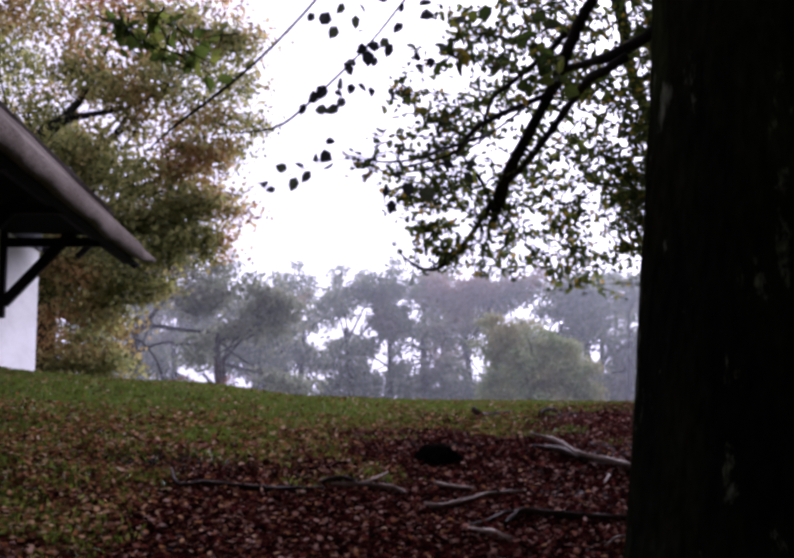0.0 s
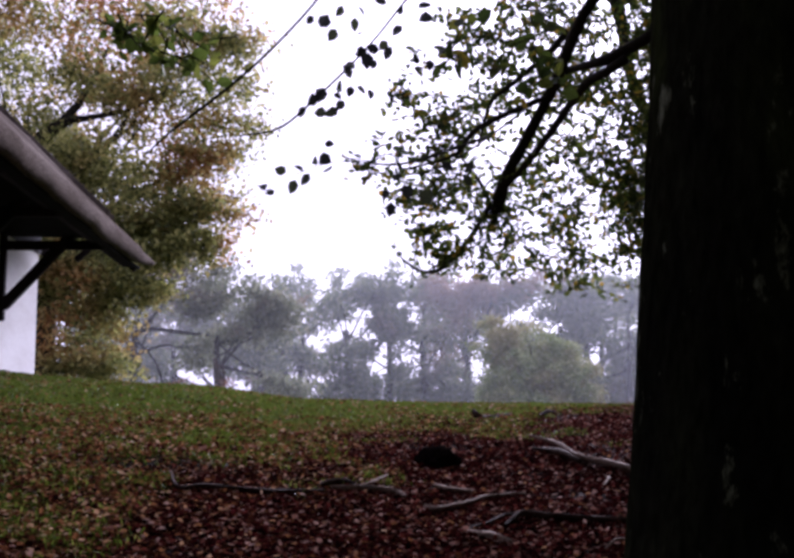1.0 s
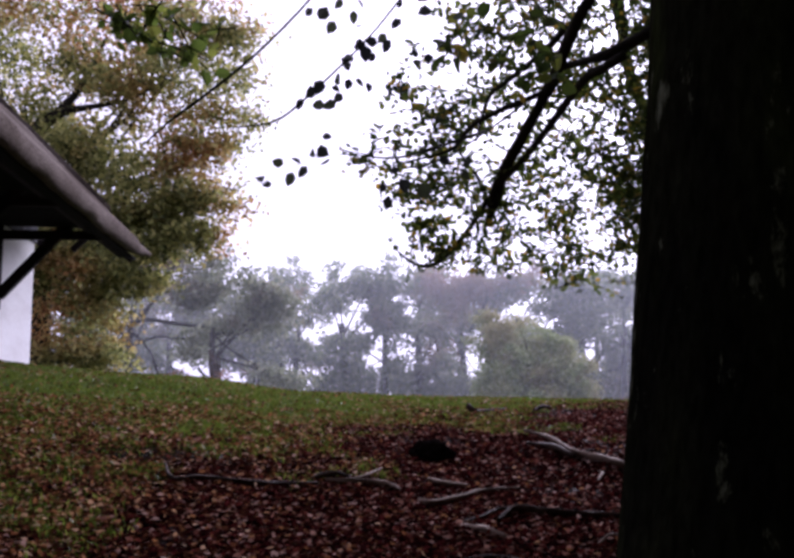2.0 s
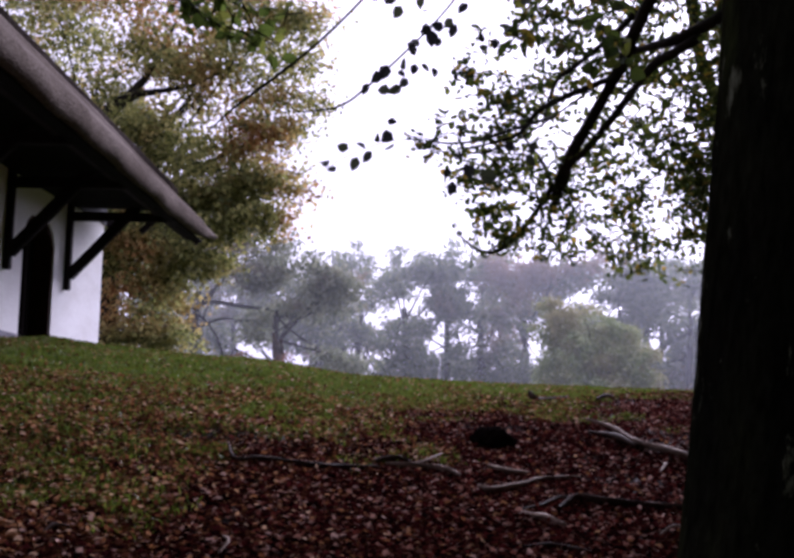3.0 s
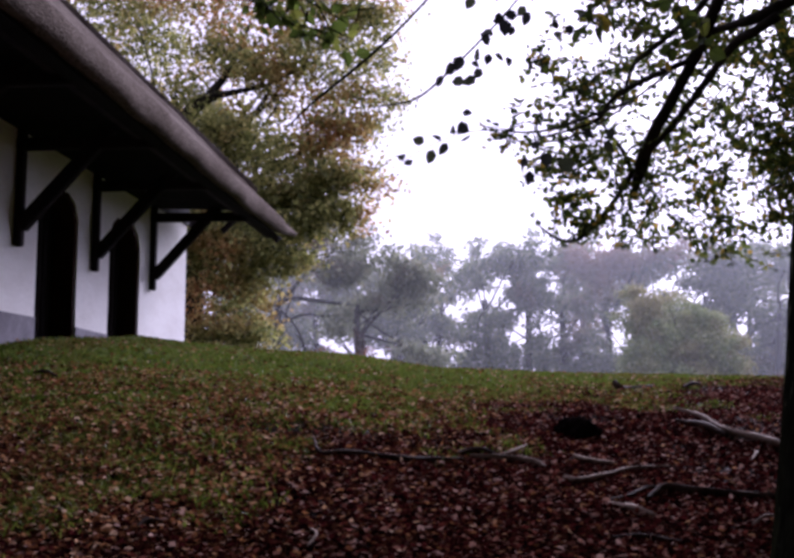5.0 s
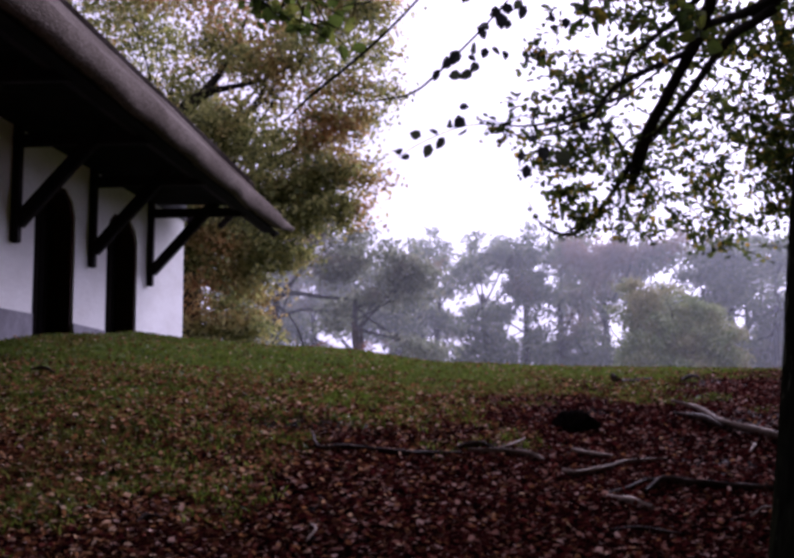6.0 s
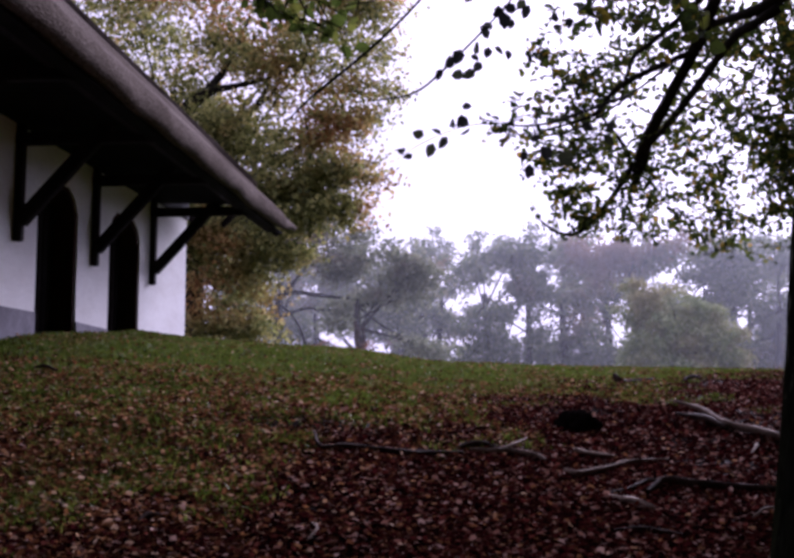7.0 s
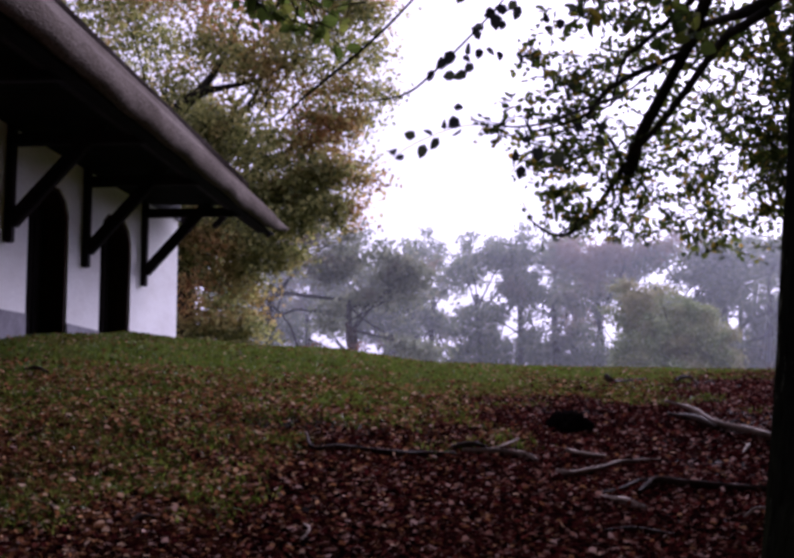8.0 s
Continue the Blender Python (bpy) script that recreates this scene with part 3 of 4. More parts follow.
# ---- the near beech: dark mossy trunk, drooping limbs and hanging sprays of leaves ----
def near_beech():
    rng = np.random.default_rng(21)
    base = Vector((1.42, 2.9, ground_z(1.42, 2.9)))
    root = tagged(group_of("beech_tree", base), "large dark mossy beech with drooping leafy branches", "tree")
    verts, faces = [], []
    rings, sides = 90, 56
    for i in range(rings + 1):
        z = -0.25 + 7.2 * i / rings
        cx, cy = 1.49 + 0.08 * (z - 1.1), 2.92 + 0.01 * z
        r = 0.425 - 0.012 * (z - 1.1) + 0.10 * math.exp(-max(z - 0.45, 0) / 0.28)
        for k in range(sides):
            a = 2 * math.pi * k / sides
            q = Vector((math.cos(a), math.sin(a), 0))
            flute = 0.016 * math.sin(3 * a + 1 + z * 0.3) + 0.012 * noise.noise(q * 1.7 + Vector((0, 0, z * 0.9))) + 0.007 * noise.noise(q * 7 + Vector((0, 0, z * 2.6))) + 0.004 * noise.noise(q * 22 + Vector((0, 0, z * 8)))
            verts.append((cx + q.x * (r + flute), cy + q.y * (r + flute), z))
    for i in range(rings):
        for k in range(sides):
            faces.append([i * sides + k, i * sides + (k + 1) % sides, (i + 1) * sides + (k + 1) % sides, (i + 1) * sides + k])
    faces.append([rings * sides + k for k in range(sides)])
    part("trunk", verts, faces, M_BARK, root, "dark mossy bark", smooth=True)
    start = (1.9, 2.95, 6.2)
    limbs = [
        ([start, (2.35, 4.2, 5.3), (2.2, 5.2, 4.41), (1.88, 5.5, 3.92), (1.82, 5.8, 3.73), (1.79, 6.1, 3.56), (1.6, 6.4, 3.16), (1.59, 6.7, 3.04), (1.61, 7.0, 2.92)], [.09, .07, .05, .036, .036, .038, .04, .052, .03]),
        ([(1.95, 2.95, 5.6), (2.5, 4.6, 4.3), (2.25, 5.2, 3.75), (2.0, 5.47, 3.59), (1.88, 5.73, 3.61), (1.85, 6.0, 3.67)], [.06, .042, .032, .032, .024, .018]),
        ([(2.05, 5.42, 3.56), (1.95, 5.5, 3.5), (1.9, 5.75, 3.5), (1.78, 6.1, 3.3), (1.69, 6.45, 3.17), (1.64, 6.8, 3.11)], [.03, .03, .026, .024, .022, .02]),
        ([(1.78, 6.1, 3.54), (1.66, 6.15, 3.5), (1.34, 6.2, 3.35), (1.19, 6.25, 3.19), (0.9, 6.3, 3.11)], [.022, .02, .018, .012, .006]),
        ([(1.86, 5.9, 3.9), (1.74, 5.98, 3.77), (1.51, 6.05, 3.58), (1.41, 6.12, 3.49), (1.34, 6.2, 3.23)], [.022, .02, .017, .012, .006]),
        ([(1.58, 6.9, 3.03), (1.43, 6.96, 2.79), (1.28, 7.02, 2.62), (1.18, 7.08, 2.57), (1.08, 7.14, 2.6), (0.98, 7.2, 2.69)], [.022, .018, .016, .014, .011, .006]),
        ([(1.57, 6.9, 3.02), (1.51, 6.93, 3.18), (1.43, 6.97, 3.31), (1.38, 7.0, 3.41)], [.018, .014, .01, .005]),
        ([(1.95, 3.0, 6.6), (2.4, 5.5, 5.9), (2.57, 7.0, 5.07), (2.69, 7.17, 4.43), (2.82, 7.33, 4.05), (3.11, 7.5, 3.59)], [.10, .085, .06, .045, .042, .035]),
    ]
    for i, (p, r) in enumerate(limbs):
        part("limb", *tube(p, r, 9, 6, 0.22, i), M_LIMB, root, smooth=True)

    # hanging sprays: short twigs with leaves set along both sides
    def sprays(name, blobs, count, leaf, per, length, material, seed, gaps=0.3, droop=0.35, gap_scale=1.6):
        g = np.random.default_rng(seed)
        c = in_blobs(g, blobs, count, 0.1, gaps, gap_scale)
        wood, mid, la, lb = [], [], [], []
        for q in c:
            d = np.array([g.normal(), g.normal(), -droop + 0.4 * g.normal()])
            d /= np.linalg.norm(d)
            n = np.array([g.normal() * 0.8, g.normal() * 0.8 - 0.35, 0.55])
            n -= d * n.dot(d)
            n /= np.linalg.norm(n)
            s = np.cross(n, d)
            ln = length * g.uniform(0.6, 1.3)
            a0, a1 = q - d * ln / 2, q + d * ln / 2
            wood.append(tube([a0, q + (0, 0, 0.03 * ln), a1], [0.004, 0.003, 0.0015], 3, 3, 0, seed))
            for j in range(per):
                f = (j + 0.5) / per
                side = 1 if j % 2 else -1
                a = d * 0.7 + s * side * g.uniform(0.5, 1.1) + n * g.normal() * 0.35
                a /= np.linalg.norm(a)
                b = np.cross(n + g.normal(size=3) * 0.35, a)
                b /= np.linalg.norm(b)
                mid.append(a0 + (a1 - a0) * f + g.normal(size=3) * 0.012)
                la.append(a)
                lb.append(b)
        if wood:
            part("twig_work", *merged(wood), M_LIMB, root)["kind"] = "stuff"
        part(name, *leaves(g, np.array(mid), leaf, np.array(la), np.array(lb)), material, root)["kind"] = "stuff"

    hang = [(2.2, 6.6, 3.9, .75, .7, .75), (1.75, 6.9, 3.35, .55, .7, .45), (1.35, 6.9, 3.0, .42, .5, .35), (2.45, 7.2, 3.1, .55, .7, .55), (2.2, 7.2, 2.72, .7, .6, .22), (1.3, 6.4, 3.75, .45, .5, .4), (2.8, 7.2, 3.6, .5, .6, .8), (1.1, 6.9, 3.15, .3, .4, .2), (1.45, 7.1, 2.72, .5, .4, .2), (2.7, 7.4, 2.6, .35, .4, .2)]
    hang += [(3.15, 7.0, 3.35, .4, .5, .45), (2.4, 6.8, 4.3, .6, .6, .5), (3.0, 7.0, 4.0, .5, .6, .6), (2.7, 7.0, 3.3, .5, .6, .5), (1.7, 6.6, 4.1, .5, .5, .4), (1.35, 6.9, 2.85, .4, .4, .25), (1.15, 6.6, 3.6, .3, .4, .4)]
    sprays("foliage", hang, 940, 0.044, 15, 0.34, M_NEARLEAF, 31, gaps=0.46, gap_scale=3.0)
    sprays("foliage", [(1.25, 7.0, 2.74, .3, .2, .14), (1.02, 7.15, 2.74, .14, .15, .12), (1.45, 6.95, 2.85, .2, .2, .15), (1.3, 6.7, 3.15, .25, .2, .2)], 34, 0.05, 9, 0.22, M_NEARLEAF, 36, gaps=0.2, droop=0.6)
    sprays("foliage", [(0.62, 5.2, 2.86, .16, .2, .09), (0.75, 5.6, 3.05, .15, .2, .1)], 7, 0.045, 7, 0.2, M_NEARLEAF, 33)
    sprays("foliage", [(0.62, 5.2, 2.84, .15, .15, .08)], 8, 0.04, 8, 0.16, M_NEARLEAF, 38)
    sprays("foliage", [(1.0, 4.2, 3.15, .32, .2, .16), (1.2, 4.3, 3.0, .12, .2, .2)], 13, 0.075, 6, 0.22, M_NEARLEAF, 34, droop=0.6)
    sprays("lit_foliage", [(-.33, 3.0, 2.66, .13, .1, .05), (-.24, 3.0, 2.57, .07, .08, .05), (-.10, 3.1, 2.68, .05, .1, .04)], 22, 0.046, 4, 0.13, M_LITLEAF, 35, gaps=-1.0, droop=0.8)

    # long thin twigs that hang free against the sky, each with a few single leaves
    free = [
        ([(1.6, 3.2, 5.0), (0.8, 3.8, 3.95), (0.29, 4.0, 3.35), (0.2, 4.0, 3.2), (0.01, 4.0, 2.98), (-0.17, 4.0, 2.81), (-0.35, 4.0, 2.66), (-0.45, 4.0, 2.56)], [.014, .01, .006, .005, .006, .007, .006, .003], ()),
        ([(1.6, 3.2, 5.2), (1.1, 3.9, 4.1), (0.72, 4.2, 3.46), (0.6, 4.2, 3.31), (0.43, 4.2, 3.09), (0.17, 4.2, 2.82), (0.05, 4.2, 2.73), (-0.1, 4.2, 2.7)], [.012, .009, .005, .005, .004, .005, .005, .003],
         ((0.21, 3.22), (0.27, 3.22), (0.31, 3.20), (0.33, 3.26), (0.35, 3.31), (0.40, 3.30), (0.39, 3.25), (0.52, 3.28), (0.59, 3.28), (0.61, 3.26), (0.68, 3.24), (0.71, 3.30), (0.73, 3.28), (0.40, 3.18), (0.42, 3.14), (0.44, 3.10), (0.44, 3.07), (0.49, 3.09), (0.54, 3.10), (0.53, 3.15), (0.39, 3.03), (0.38, 3.01), (0.37, 2.97), (0.31, 2.93), (0.37, 2.93), (0.39, 2.92), (0.45, 2.92), (0.46, 3.00), (0.34, 2.87), (0.29, 2.87), (0.27, 2.83), (0.31, 2.81), (0.25, 2.91), (0.22, 2.87), (0.17, 2.84), (0.67, 3.08), (0.71, 3.06), (0.54, 2.90))),
        ([(1.4, 6.2, 3.3), (0.79, 5.5, 2.94), (0.46, 5.0, 2.81), (0.28, 4.6, 2.69), (0.1, 4.4, 2.57), (-0.02, 4.3, 2.47)], [.012, .007, .003, .002, .0015, .001],
         ((0.00, 2.52), (0.05, 2.49), (0.10, 2.58), (0.14, 2.55), (0.17, 2.58), (0.20, 2.58), (0.23, 2.65), (0.28, 2.64), (0.26, 2.70), (0.30, 2.62), (0.53, 2.51), (0.55, 2.46))),
        ([(1.5, 5.6, 3.3), (1.1, 4.8, 2.9), (0.85, 4.45, 2.68), (0.7, 4.36, 2.6), (0.56, 4.35, 2.58)], [.008, .006, .004, .003, .0015],
         ((0.60, 2.60), (0.63, 2.57), (0.85, 2.57), (0.68, 3.08), (0.79, 2.66), (0.93, 2.66), (0.76, 2.50))),
    ]
    for i, (p, r, spots) in enumerate(free):
        part("twig", *tube(p, r, 6, 7, 0.25, 50 + i), M_LIMB, root, smooth=True)
        if spots:
            g = np.random.default_rng(60 + i)
            y = np.array([4.2 + 0.05 * g.normal() for _ in spots]) + (0.15 if i >= 2 else 0)
            c = np.array([(x, yy, z) for (x, z), yy in zip(spots, y)])
            a = np.stack([-0.5 + 0.5 * g.normal(size=len(c)), 0.4 * g.normal(size=len(c)), -0.6 + 0.5 * g.normal(size=len(c))], 1)
            a /= np.linalg.norm(a, axis=1)[:, None]
            b = np.cross(a, np.array([0, 1, 0]) + 0.5 * g.normal(size=a.shape))
            b /= np.linalg.norm(b, axis=1)[:, None]
            part("foliage", *leaves(g, c, 0.07 if i == 3 else 0.058, a, b), M_BACKLITLEAF, root)["kind"] = "stuff"

    # the crown overhead, kept out of view; added to shade the slope
    c = in_blobs(rng, [(3.0, 1.0, 11.5, 9.0, 8.5, 3.8)], 900, 0.2, 0.35, 0.5)
    c = c[c[:, 2] > 2.2 + 0.62 * np.maximum(c[:, 1], 0)]
    part("crown", *quads(rng, crown_points(rng, c, 16, (.45, .45, .25)), 0.16, 0.4), M_NEARLEAF, root)["kind"] = "stuff"
    part("limb", *merged([tube([(1.9, 3.0, 6.4), (2.3, 1.6 + k, 8.6), (3.5 + 2 * k, -1.5 + 3 * k, 11.0)], [.26, .16, .05], 8, 5, 0.2, k) for k in (-1.0, 0.0, 1.0)]), M_LIMB, root, smooth=True)


near_beech()

# ---- the autumn tree behind the house ----
OAK = tree("oak_tree", (-5.6, 27, hill(-5.6, 27)), (-5.4, 26.8, 7.4), 0.42,
     [(-3.4, 26, 10.9, 2.4, 2.6, 1.3), (-7.3, 26.5, 10.6, 3.6, 2.6, 2.4), (-1.4, 25.8, 10.3, 1.4, 1.6, 1.0), (-0.7, 25.8, 9.3, .8, .9, .5), (-4.3, 26, 12.6, 3.2, 2.4, 1.3), (-1.2, 25.8, 11.4, 1.2, 1.2, .8), (-5.4, 26.5, 8.6, 2.0, 2.0, 1.2),
      (-3.3, 26, 8.0, 2.0, 1.8, .8), (-1.6, 26, 8.1, 1.1, 1.2, .6), (-1.6, 26, 7.2, .9, 1.0, .55), (-2.9, 26, 7.0, 1.7, 1.7, .75), (-1.9, 26, 6.5, .95, 1.1, .5), (-4.6, 26.3, 6.6, 1.9, 1.8, .9), (-3.5, 26, 5.9, 1.35, 1.5, .65), (-4.6, 26, 5.2, 1.6, 1.7, .9), (-3.6, 26, 5.0, .85, 1.2, .55), (-4.6, 26.2, 4.1, 1.25, 1.5, .8), (-5.0, 26.5, 3.1, 1.5, 1.5, .7), (-3.9, 26.3, 3.3, .6, 1.0, .45), (-5.6, 26.4, 5.6, 1.8, 1.6, 1.4), (-2.6, 26, 9.3, 1.5, 1.4, .6), (-1.0, 26, 8.7, .8, .9, .4), (-1.25, 26, 6.8, .8, .9, .5), (-2.1, 26, 5.9, 1.0, 1.1, .6), (-1.45, 26, 6.2, .6, .8, .4), (-2.9, 26, 5.0, .7, .9, .5)],
     2450, 30, (.32, .32, .13), 0.068, M_LIMB, M_OAKLEAF, "large autumn tree with green and rust-brown leaves behind the house", limbs=13, seed=3, gaps=lambda q: 0.38 + 0.22 * min(1.0, max(0.0, (q[2] - 7.5) / 2.5)), gap_scale=1.75, limb_r=0.5, lumps=4, shell=0.15)

def bough(owner, points, radii, material, seed):
    part("limb", *tube(points, radii, 7, 6, 0.2, seed), material, owner, smooth=True)


bough(OAK, [(-6.2, 26.6, 7.9), (-5.6, 26.2, 8.7), (-5.0, 26, 9.15), (-4.3, 25.8, 9.25), (-3.4, 25.6, 9.4), (-2.6, 25.6, 9.8)], [.26, .2, .14, .08, .045, .02], M_LIMB, 5)
bough(OAK, [(-5.0, 26, 9.15), (-4.4, 26, 10.0), (-3.9, 26, 11.2)], [.13, .09, .04], M_LIMB, 6)
bough(OAK, [(-5.6, 26.2, 8.7), (-4.6, 25.8, 8.1), (-3.8, 25.6, 7.7), (-3.1, 25.6, 7.4)], [.12, .08, .05, .02], M_LIMB, 7)

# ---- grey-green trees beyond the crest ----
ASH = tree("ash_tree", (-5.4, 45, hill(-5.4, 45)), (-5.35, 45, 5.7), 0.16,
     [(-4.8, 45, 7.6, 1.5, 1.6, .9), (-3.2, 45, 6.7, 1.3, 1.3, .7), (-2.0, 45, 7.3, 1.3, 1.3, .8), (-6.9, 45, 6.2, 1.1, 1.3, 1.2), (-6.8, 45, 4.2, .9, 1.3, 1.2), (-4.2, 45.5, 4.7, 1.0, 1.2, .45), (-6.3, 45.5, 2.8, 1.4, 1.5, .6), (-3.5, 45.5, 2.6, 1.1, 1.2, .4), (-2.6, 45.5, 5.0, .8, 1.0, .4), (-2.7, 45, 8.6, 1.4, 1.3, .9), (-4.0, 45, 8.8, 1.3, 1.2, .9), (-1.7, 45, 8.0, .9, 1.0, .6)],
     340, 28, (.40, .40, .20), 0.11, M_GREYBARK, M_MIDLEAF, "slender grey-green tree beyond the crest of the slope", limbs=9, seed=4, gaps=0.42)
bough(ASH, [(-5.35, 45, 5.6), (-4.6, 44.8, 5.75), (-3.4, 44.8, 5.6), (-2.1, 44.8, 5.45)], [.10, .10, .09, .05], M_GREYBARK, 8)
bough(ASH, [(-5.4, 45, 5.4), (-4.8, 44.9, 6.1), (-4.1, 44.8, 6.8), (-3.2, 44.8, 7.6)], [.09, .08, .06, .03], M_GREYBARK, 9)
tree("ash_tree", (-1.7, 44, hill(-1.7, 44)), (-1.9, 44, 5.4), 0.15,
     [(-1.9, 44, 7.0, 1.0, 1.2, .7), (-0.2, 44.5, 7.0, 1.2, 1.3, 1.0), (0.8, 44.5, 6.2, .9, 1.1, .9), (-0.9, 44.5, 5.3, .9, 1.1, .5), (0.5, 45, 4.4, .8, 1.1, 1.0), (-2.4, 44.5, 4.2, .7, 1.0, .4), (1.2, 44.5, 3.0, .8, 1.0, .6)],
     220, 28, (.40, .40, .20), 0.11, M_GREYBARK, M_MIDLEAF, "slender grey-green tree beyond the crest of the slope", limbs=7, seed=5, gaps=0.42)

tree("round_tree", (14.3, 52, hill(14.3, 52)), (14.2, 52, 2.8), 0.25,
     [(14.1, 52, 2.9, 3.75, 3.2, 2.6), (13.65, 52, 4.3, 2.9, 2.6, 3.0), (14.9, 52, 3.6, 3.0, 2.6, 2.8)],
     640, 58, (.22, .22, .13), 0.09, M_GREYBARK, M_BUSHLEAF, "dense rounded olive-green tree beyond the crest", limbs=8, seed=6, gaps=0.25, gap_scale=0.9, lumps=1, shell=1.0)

# rust-leaved bush round a broken stump, just over the crest
STUMP = tagged(group_of("tree_stump", (-1.45, 36, hill(-1.45, 36))), "broken dark stump among rust-leaved scrub over the crest", "stump")
part("stem", *tube([(-1.45, 36, hill(-1.45, 36) - .2), (-1.42, 36, 2.5), (-1.5, 36, 3.4), (-1.62, 36, 3.9)], [.2, .17, .13, .06], 9, 5, 0.4, 3), M_DARKWOOD, STUMP, smooth=True)
part("side_branch", *tube([(-1.45, 36, 2.6), (-1.3, 36, 3.2), (-1.33, 36, 3.7)], [.1, .08, .03], 7, 4, 0.3, 4), M_DARKWOOD, STUMP, smooth=True)
_g = np.random.default_rng(91)
part("foliage", *quads(_g, crown_points(_g, in_blobs(_g, [(-1.35, 36, 2.5, .5, .4, .45), (-1.2, 36, 3.0, .3, .3, .3)], 30, 0.1), 18, (.1, .1, .07)), 0.04), M_RUSTLEAF, STUMP)["kind"] = "stuff"
tree("rust_bush", (-3.4, 47, hill(-3.4, 47)), (-3.4, 47, 2.2), 0.07, [(-3.4, 47, 3.0, .9, .7, .7), (-2.6, 47, 2.6, .6, .6, .5), (-4.1, 47, 2.7, .6, .6, .5)], 90, 26, (.18, .18, .12), 0.07, M_GREYBARK, M_RUSTLEAF,
     "small rust-leaved bush in the mist beyond the crest", category="bush", limbs=6, seed=71, gaps=0.35)

# the far wood: a row of trees side by side, haze painted into leaves
far_rng = random.Random(77)
FAR = [(-24 + 2.7 * i + far_rng.uniform(-.7, .7), 66 + far_rng.uniform(-1.5, 3)) for i in range(25)] + [(-20 + 11.0 * i + far_rng.uniform(-1.5, 1.5), 77 + far_rng.uniform(-2, 4)) for i in range(5)] + [(19.4, 70)]
for i, (x, y) in enumerate(FAR):
    g = random.Random(100 + i)
    z0 = hill(x, y)
    top = 1.5 + y * float(np.interp(x / y, [-.4, -.15, -.05, .0, .04, .07, .10, .13, .2, .25, .30, .35, .45], [.155, .150, .142, .136, .148, .140, .158, .160, .156, .148, .158, .150, .155])) + g.uniform(-.5, .3)
    blobs = []
    for k in range(12):
        h = g.uniform(0.2, 0.9)
        reach = 2.7 * math.sin(min(1.0, 0.35 + h) * math.pi * 0.62)
        blobs.append((x + g.uniform(-reach, reach), y + g.uniform(-1.4, 1.4), top * h, g.uniform(0.9, 1.7), 1.2, g.uniform(0.7, 1.2)))
    blobs.append((x, y, top - 1.3, 1.7, 1.3, 1.3))
    for k in range(3):
        blobs.append((x + g.uniform(-2.2, 2.2), y, g.uniform(1.4, 3.4), 1.1, 1.0, g.uniform(.5, .9)))
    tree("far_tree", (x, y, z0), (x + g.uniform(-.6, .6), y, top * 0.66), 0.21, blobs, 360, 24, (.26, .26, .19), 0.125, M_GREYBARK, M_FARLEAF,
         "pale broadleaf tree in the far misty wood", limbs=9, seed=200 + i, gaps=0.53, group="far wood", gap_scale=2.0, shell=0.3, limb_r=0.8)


# ---- fallen branches and lumps on the slope ----
def fallen_branch(points, radii, material, label, forks=(), seed=0, nearer=1.0):
    points = [(p[0] * nearer, p[1] * nearer, *p[2:]) for p in points]
    forks = [([(p[0] * nearer, p[1] * nearer, *p[2:]) for p in q], r) for q, r in forks]
    radii = [r * 0.78 for r in radii]
    forks = [(p, [q * 0.78 for q in r]) for p, r in forks]
    base = Vector((points[0][0], points[0][1], ground_z(points[0][0], points[0][1])))
    root = tagged(group_of("fallen_branch", base), label, "branch", "fallen branches")

    def on_ground(pts, rad):
        return [(x, y, ground_z(x, y) + r * 0.8 + 0.02 + lift) for (x, y, lift), r in zip([(*p, 0.0)[:3] if len(p) == 2 else p for p in pts], rad)]

    part("stem", *tube(on_ground(points, radii), radii, 9, 7, 0.5, seed), material, root, smooth=True)
    for p, r in forks:
        part("side_branch", *tube(on_ground(p, r), r, 7, 6, 0.35, seed + 3), material, root, smooth=True)
    return root


NEAR = 0.985
fallen_branch([(-.52, 6.22, .03), (-.46, 5.98), (-.31, 6.0), (0, 6.08), (.18, 6.23), (.37, 6.27)], [.010, .015, .015, .016, .017, .014], M_DARKWOOD, "long thin dark branch lying across the leaves", seed=1, nearer=NEAR)
fallen_branch([(.42, 6.35), (.58, 6.34), (.70, 6.33), (.81, 6.30), (.86, 6.2)], [.016, .019, .018, .018, .012], M_DEADWOOD, "forked pale dead branch lying in the leaves",
              forks=(([(.58, 6.37), (.66, 6.44, .01), (.71, 6.52, .02), (.81, 6.76, .02)], [.014, .013, .011, .006]),), seed=2, nearer=NEAR)
fallen_branch([(.34, 6.38), (.41, 6.44), (.49, 6.48), (.58, 6.46)], [.014, .024, .024, .012], M_DARKWOOD, "short black rotten branch end among the leaves", seed=13, nearer=NEAR)
fallen_branch([(.93, 5.99), (1.01, 5.93), (1.2, 6.11), (1.37, 6.29), (1.64, 6.44)], [.014, .02, .02, .016, .009], M_DEADWOOD, "bent pale dead branch on the leaves", seed=3, nearer=NEAR)
fallen_branch([(2.22, 8.5, .04), (2.33, 8.07, .02), (2.34, 7.53), (2.42, 7.33), (2.54, 7.06), (2.75, 6.77)], [.012, .026, .036, .034, .032, .028], M_DEADWOOD, "stout weathered branch with pale stripped wood", seed=4, nearer=NEAR)
fallen_branch([(2.12, 8.04), (2.25, 7.71), (2.31, 7.42)], [.018, .034, .022], M_DARKWOOD, "dark rotten branch under the pale one", seed=14, nearer=NEAR)
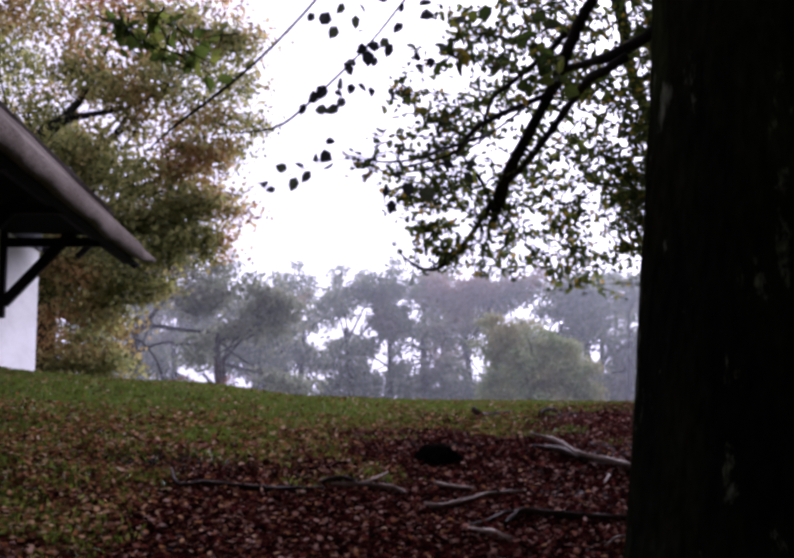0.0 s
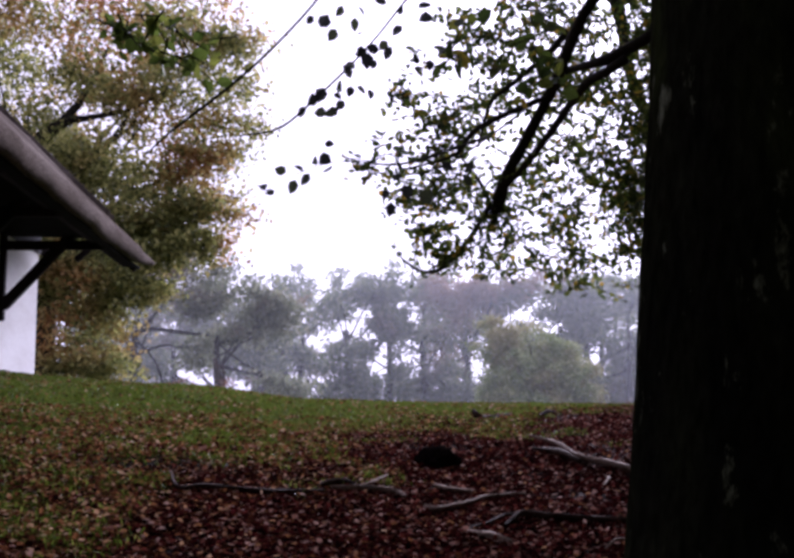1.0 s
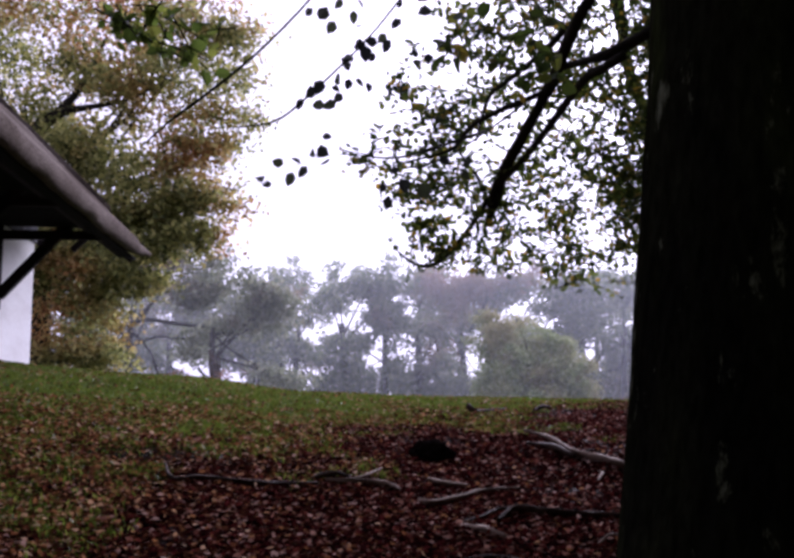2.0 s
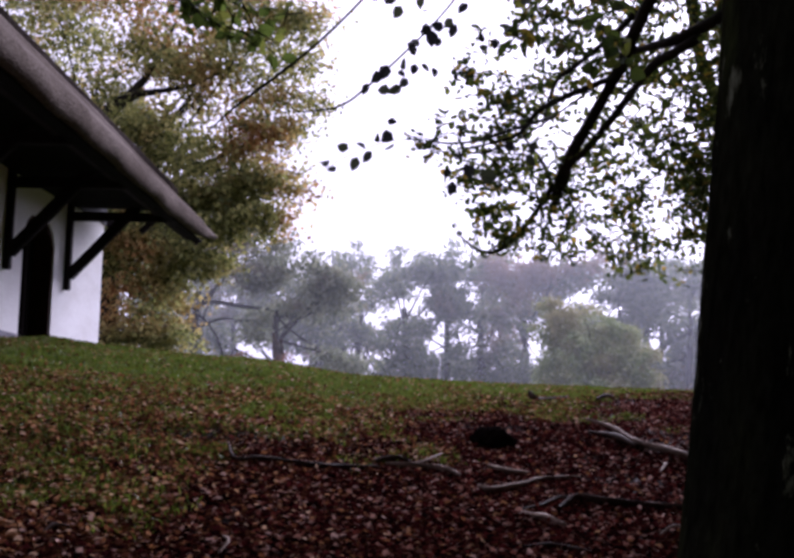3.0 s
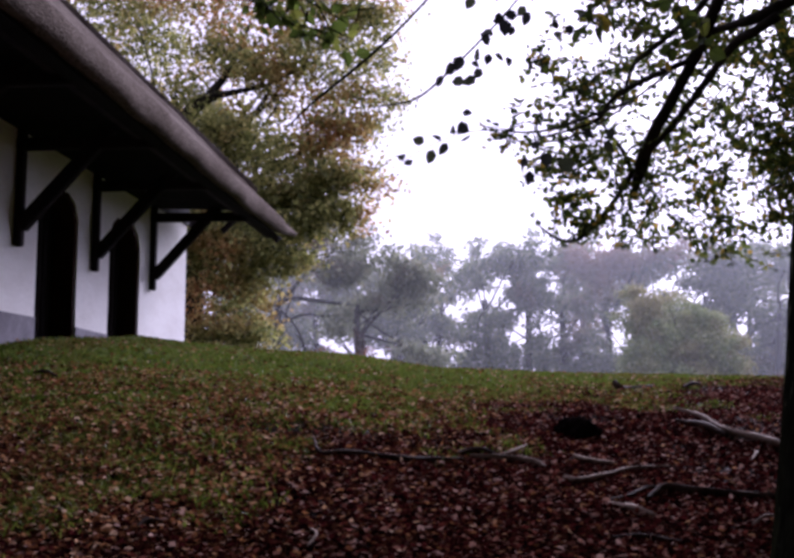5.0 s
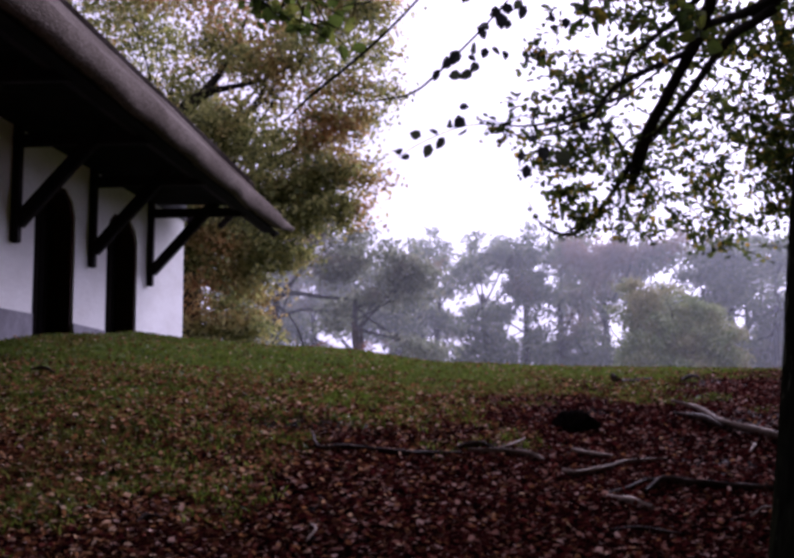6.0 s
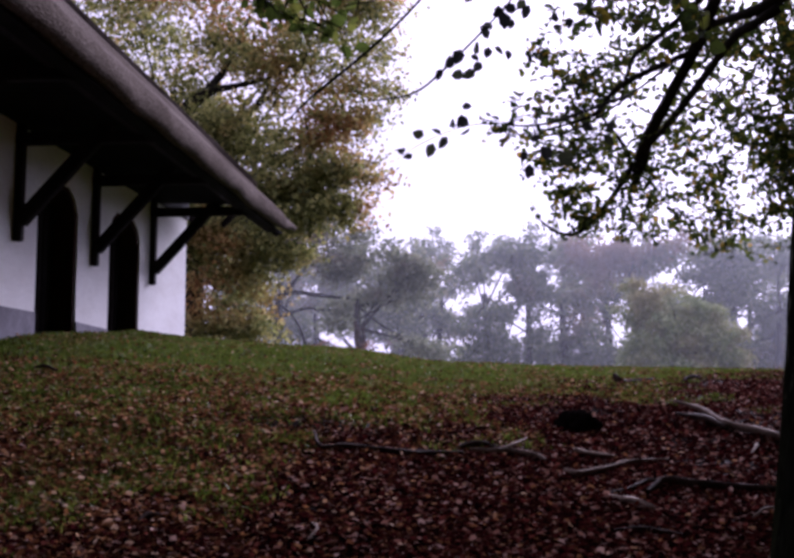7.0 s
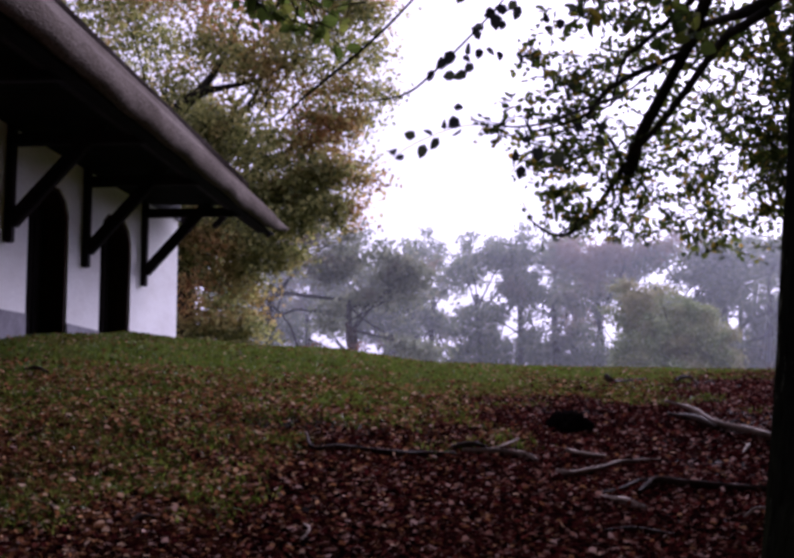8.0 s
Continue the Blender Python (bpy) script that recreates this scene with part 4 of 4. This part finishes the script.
fallen_branch([(1.28, 5.5), (1.36, 5.62), (1.43, 5.69, .01), (1.55, 5.65), (1.77, 5.61), (1.99, 5.57), (2.3, 5.54)], [.010, .017, .02, .02, .02, .019, .016], M_DARKWOOD, "crooked dark branch half sunk in leaves",
              forks=(([(1.06, 5.44), (1.21, 5.58), (1.35, 5.75), (1.43, 5.71)], [.008, .012, .014, .014]),), seed=5, nearer=NEAR)
fallen_branch([(1.06, 5.38), (1.12, 5.3), (1.17, 5.24), (1.23, 5.12)], [.010, .017, .02, .012], M_DEADWOOD, "short crooked grey branch in the leaves", seed=6, nearer=NEAR)
fallen_branch([(2.33, 11.36, .07), (2.37, 11.3, .0), (2.5, 11.5), (2.9, 12.0)], [.03, .05, .03, .018], M_DARKWOOD, "broken branch near the crest of the slope", seed=7)
fallen_branch([(3.13, 11.56), (3.3, 11.8, .02), (3.46, 12.03)], [.02, .03, .015], M_DARKWOOD, "dark stick at the crest of the slope", seed=12)
fallen_branch([(-3.06, 8.63, .02), (-2.94, 8.58, .03), (-2.79, 8.41, .02)], [.012, .024, .012], M_DARKWOOD, "short dark stick on the grass", seed=8)
fallen_branch([(-1.09, 4.35), (-1.06, 4.42, .01), (-1.01, 4.46)], [.008, .013, .006], M_DARKWOOD, "small curved twig among the leaves", seed=9)
fallen_branch([(-1.6, 4.71), (-1.49, 4.58, .01), (-1.38, 4.47)], [.007, .010, .006], M_DEADWOOD, "thin pale twig among the leaves", seed=15)
fallen_branch([(-.38, 4.27), (-.35, 4.38, .01), (-.38, 4.48)], [.006, .008, .005], M_DEADWOOD, "thin pale twig among the leaves", seed=10)
fallen_branch([(1.08, 6.55), (1.16, 6.42), (1.31, 6.45)], [.012, .018, .012], M_DEADWOOD, "short grey stick among the leaves", seed=11, nearer=NEAR)
fallen_branch([(1.65, 4.96), (1.74, 5.03, .02), (1.83, 5.11)], [.007, .010, .008], M_DEADWOOD, "thin pale twig leaning in the leaves", seed=16, nearer=NEAR)
fallen_branch([(2.34, 6.93), (2.31, 6.81, .02), (2.21, 6.63)], [.010, .014, .006], M_DEADWOOD, "curled pale piece of bark on the leaves", seed=17, nearer=NEAR)
fallen_branch([(.95, 4.79), (1.08, 4.81, .005), (1.16, 4.79), (1.26, 4.74)], [.007, .010, .010, .006], M_DARKWOOD, "thin dark twig among the leaves", seed=18, nearer=NEAR)


def lump():
    """A low dark heap of earth and rotten wood with an uneven outline."""
    x0, y0 = 1.245, 7.38
    z0 = ground_z(x0, y0)
    bm = bmesh.new()
    bmesh.ops.create_icosphere(bm, subdivisions=5, radius=1)
    for v in bm.verts:
        d = v.co.copy()
        w = 1 + 0.24 * noise.noise(d * 1.5 + Vector((4, 1, 0))) + 0.16 * noise.noise(d * 5) + 0.16 * noise.noise(d * 13)
        v.co = Vector((x0 + d.x * 0.155 * w, y0 + d.y * 0.14 * w, z0 + 0.01 + max(d.z, -0.3) * 0.105 * w))
    ob = bm_part("earth_mound", bm, M_EARTH)
    ob.data.shade_smooth()
    tagged(ob, "low dark heap of earth and rotten wood among the leaves", "mound")


M_EARTH = surface("black_earth", 8.0, ((0.35, (0.008, 0.006, 0.006)), (0.7, (0.022, 0.016, 0.014))), (60.0, 0.5), 0.95, (1, 1, 1), 0.9, 0.02, 0.0)
lump()
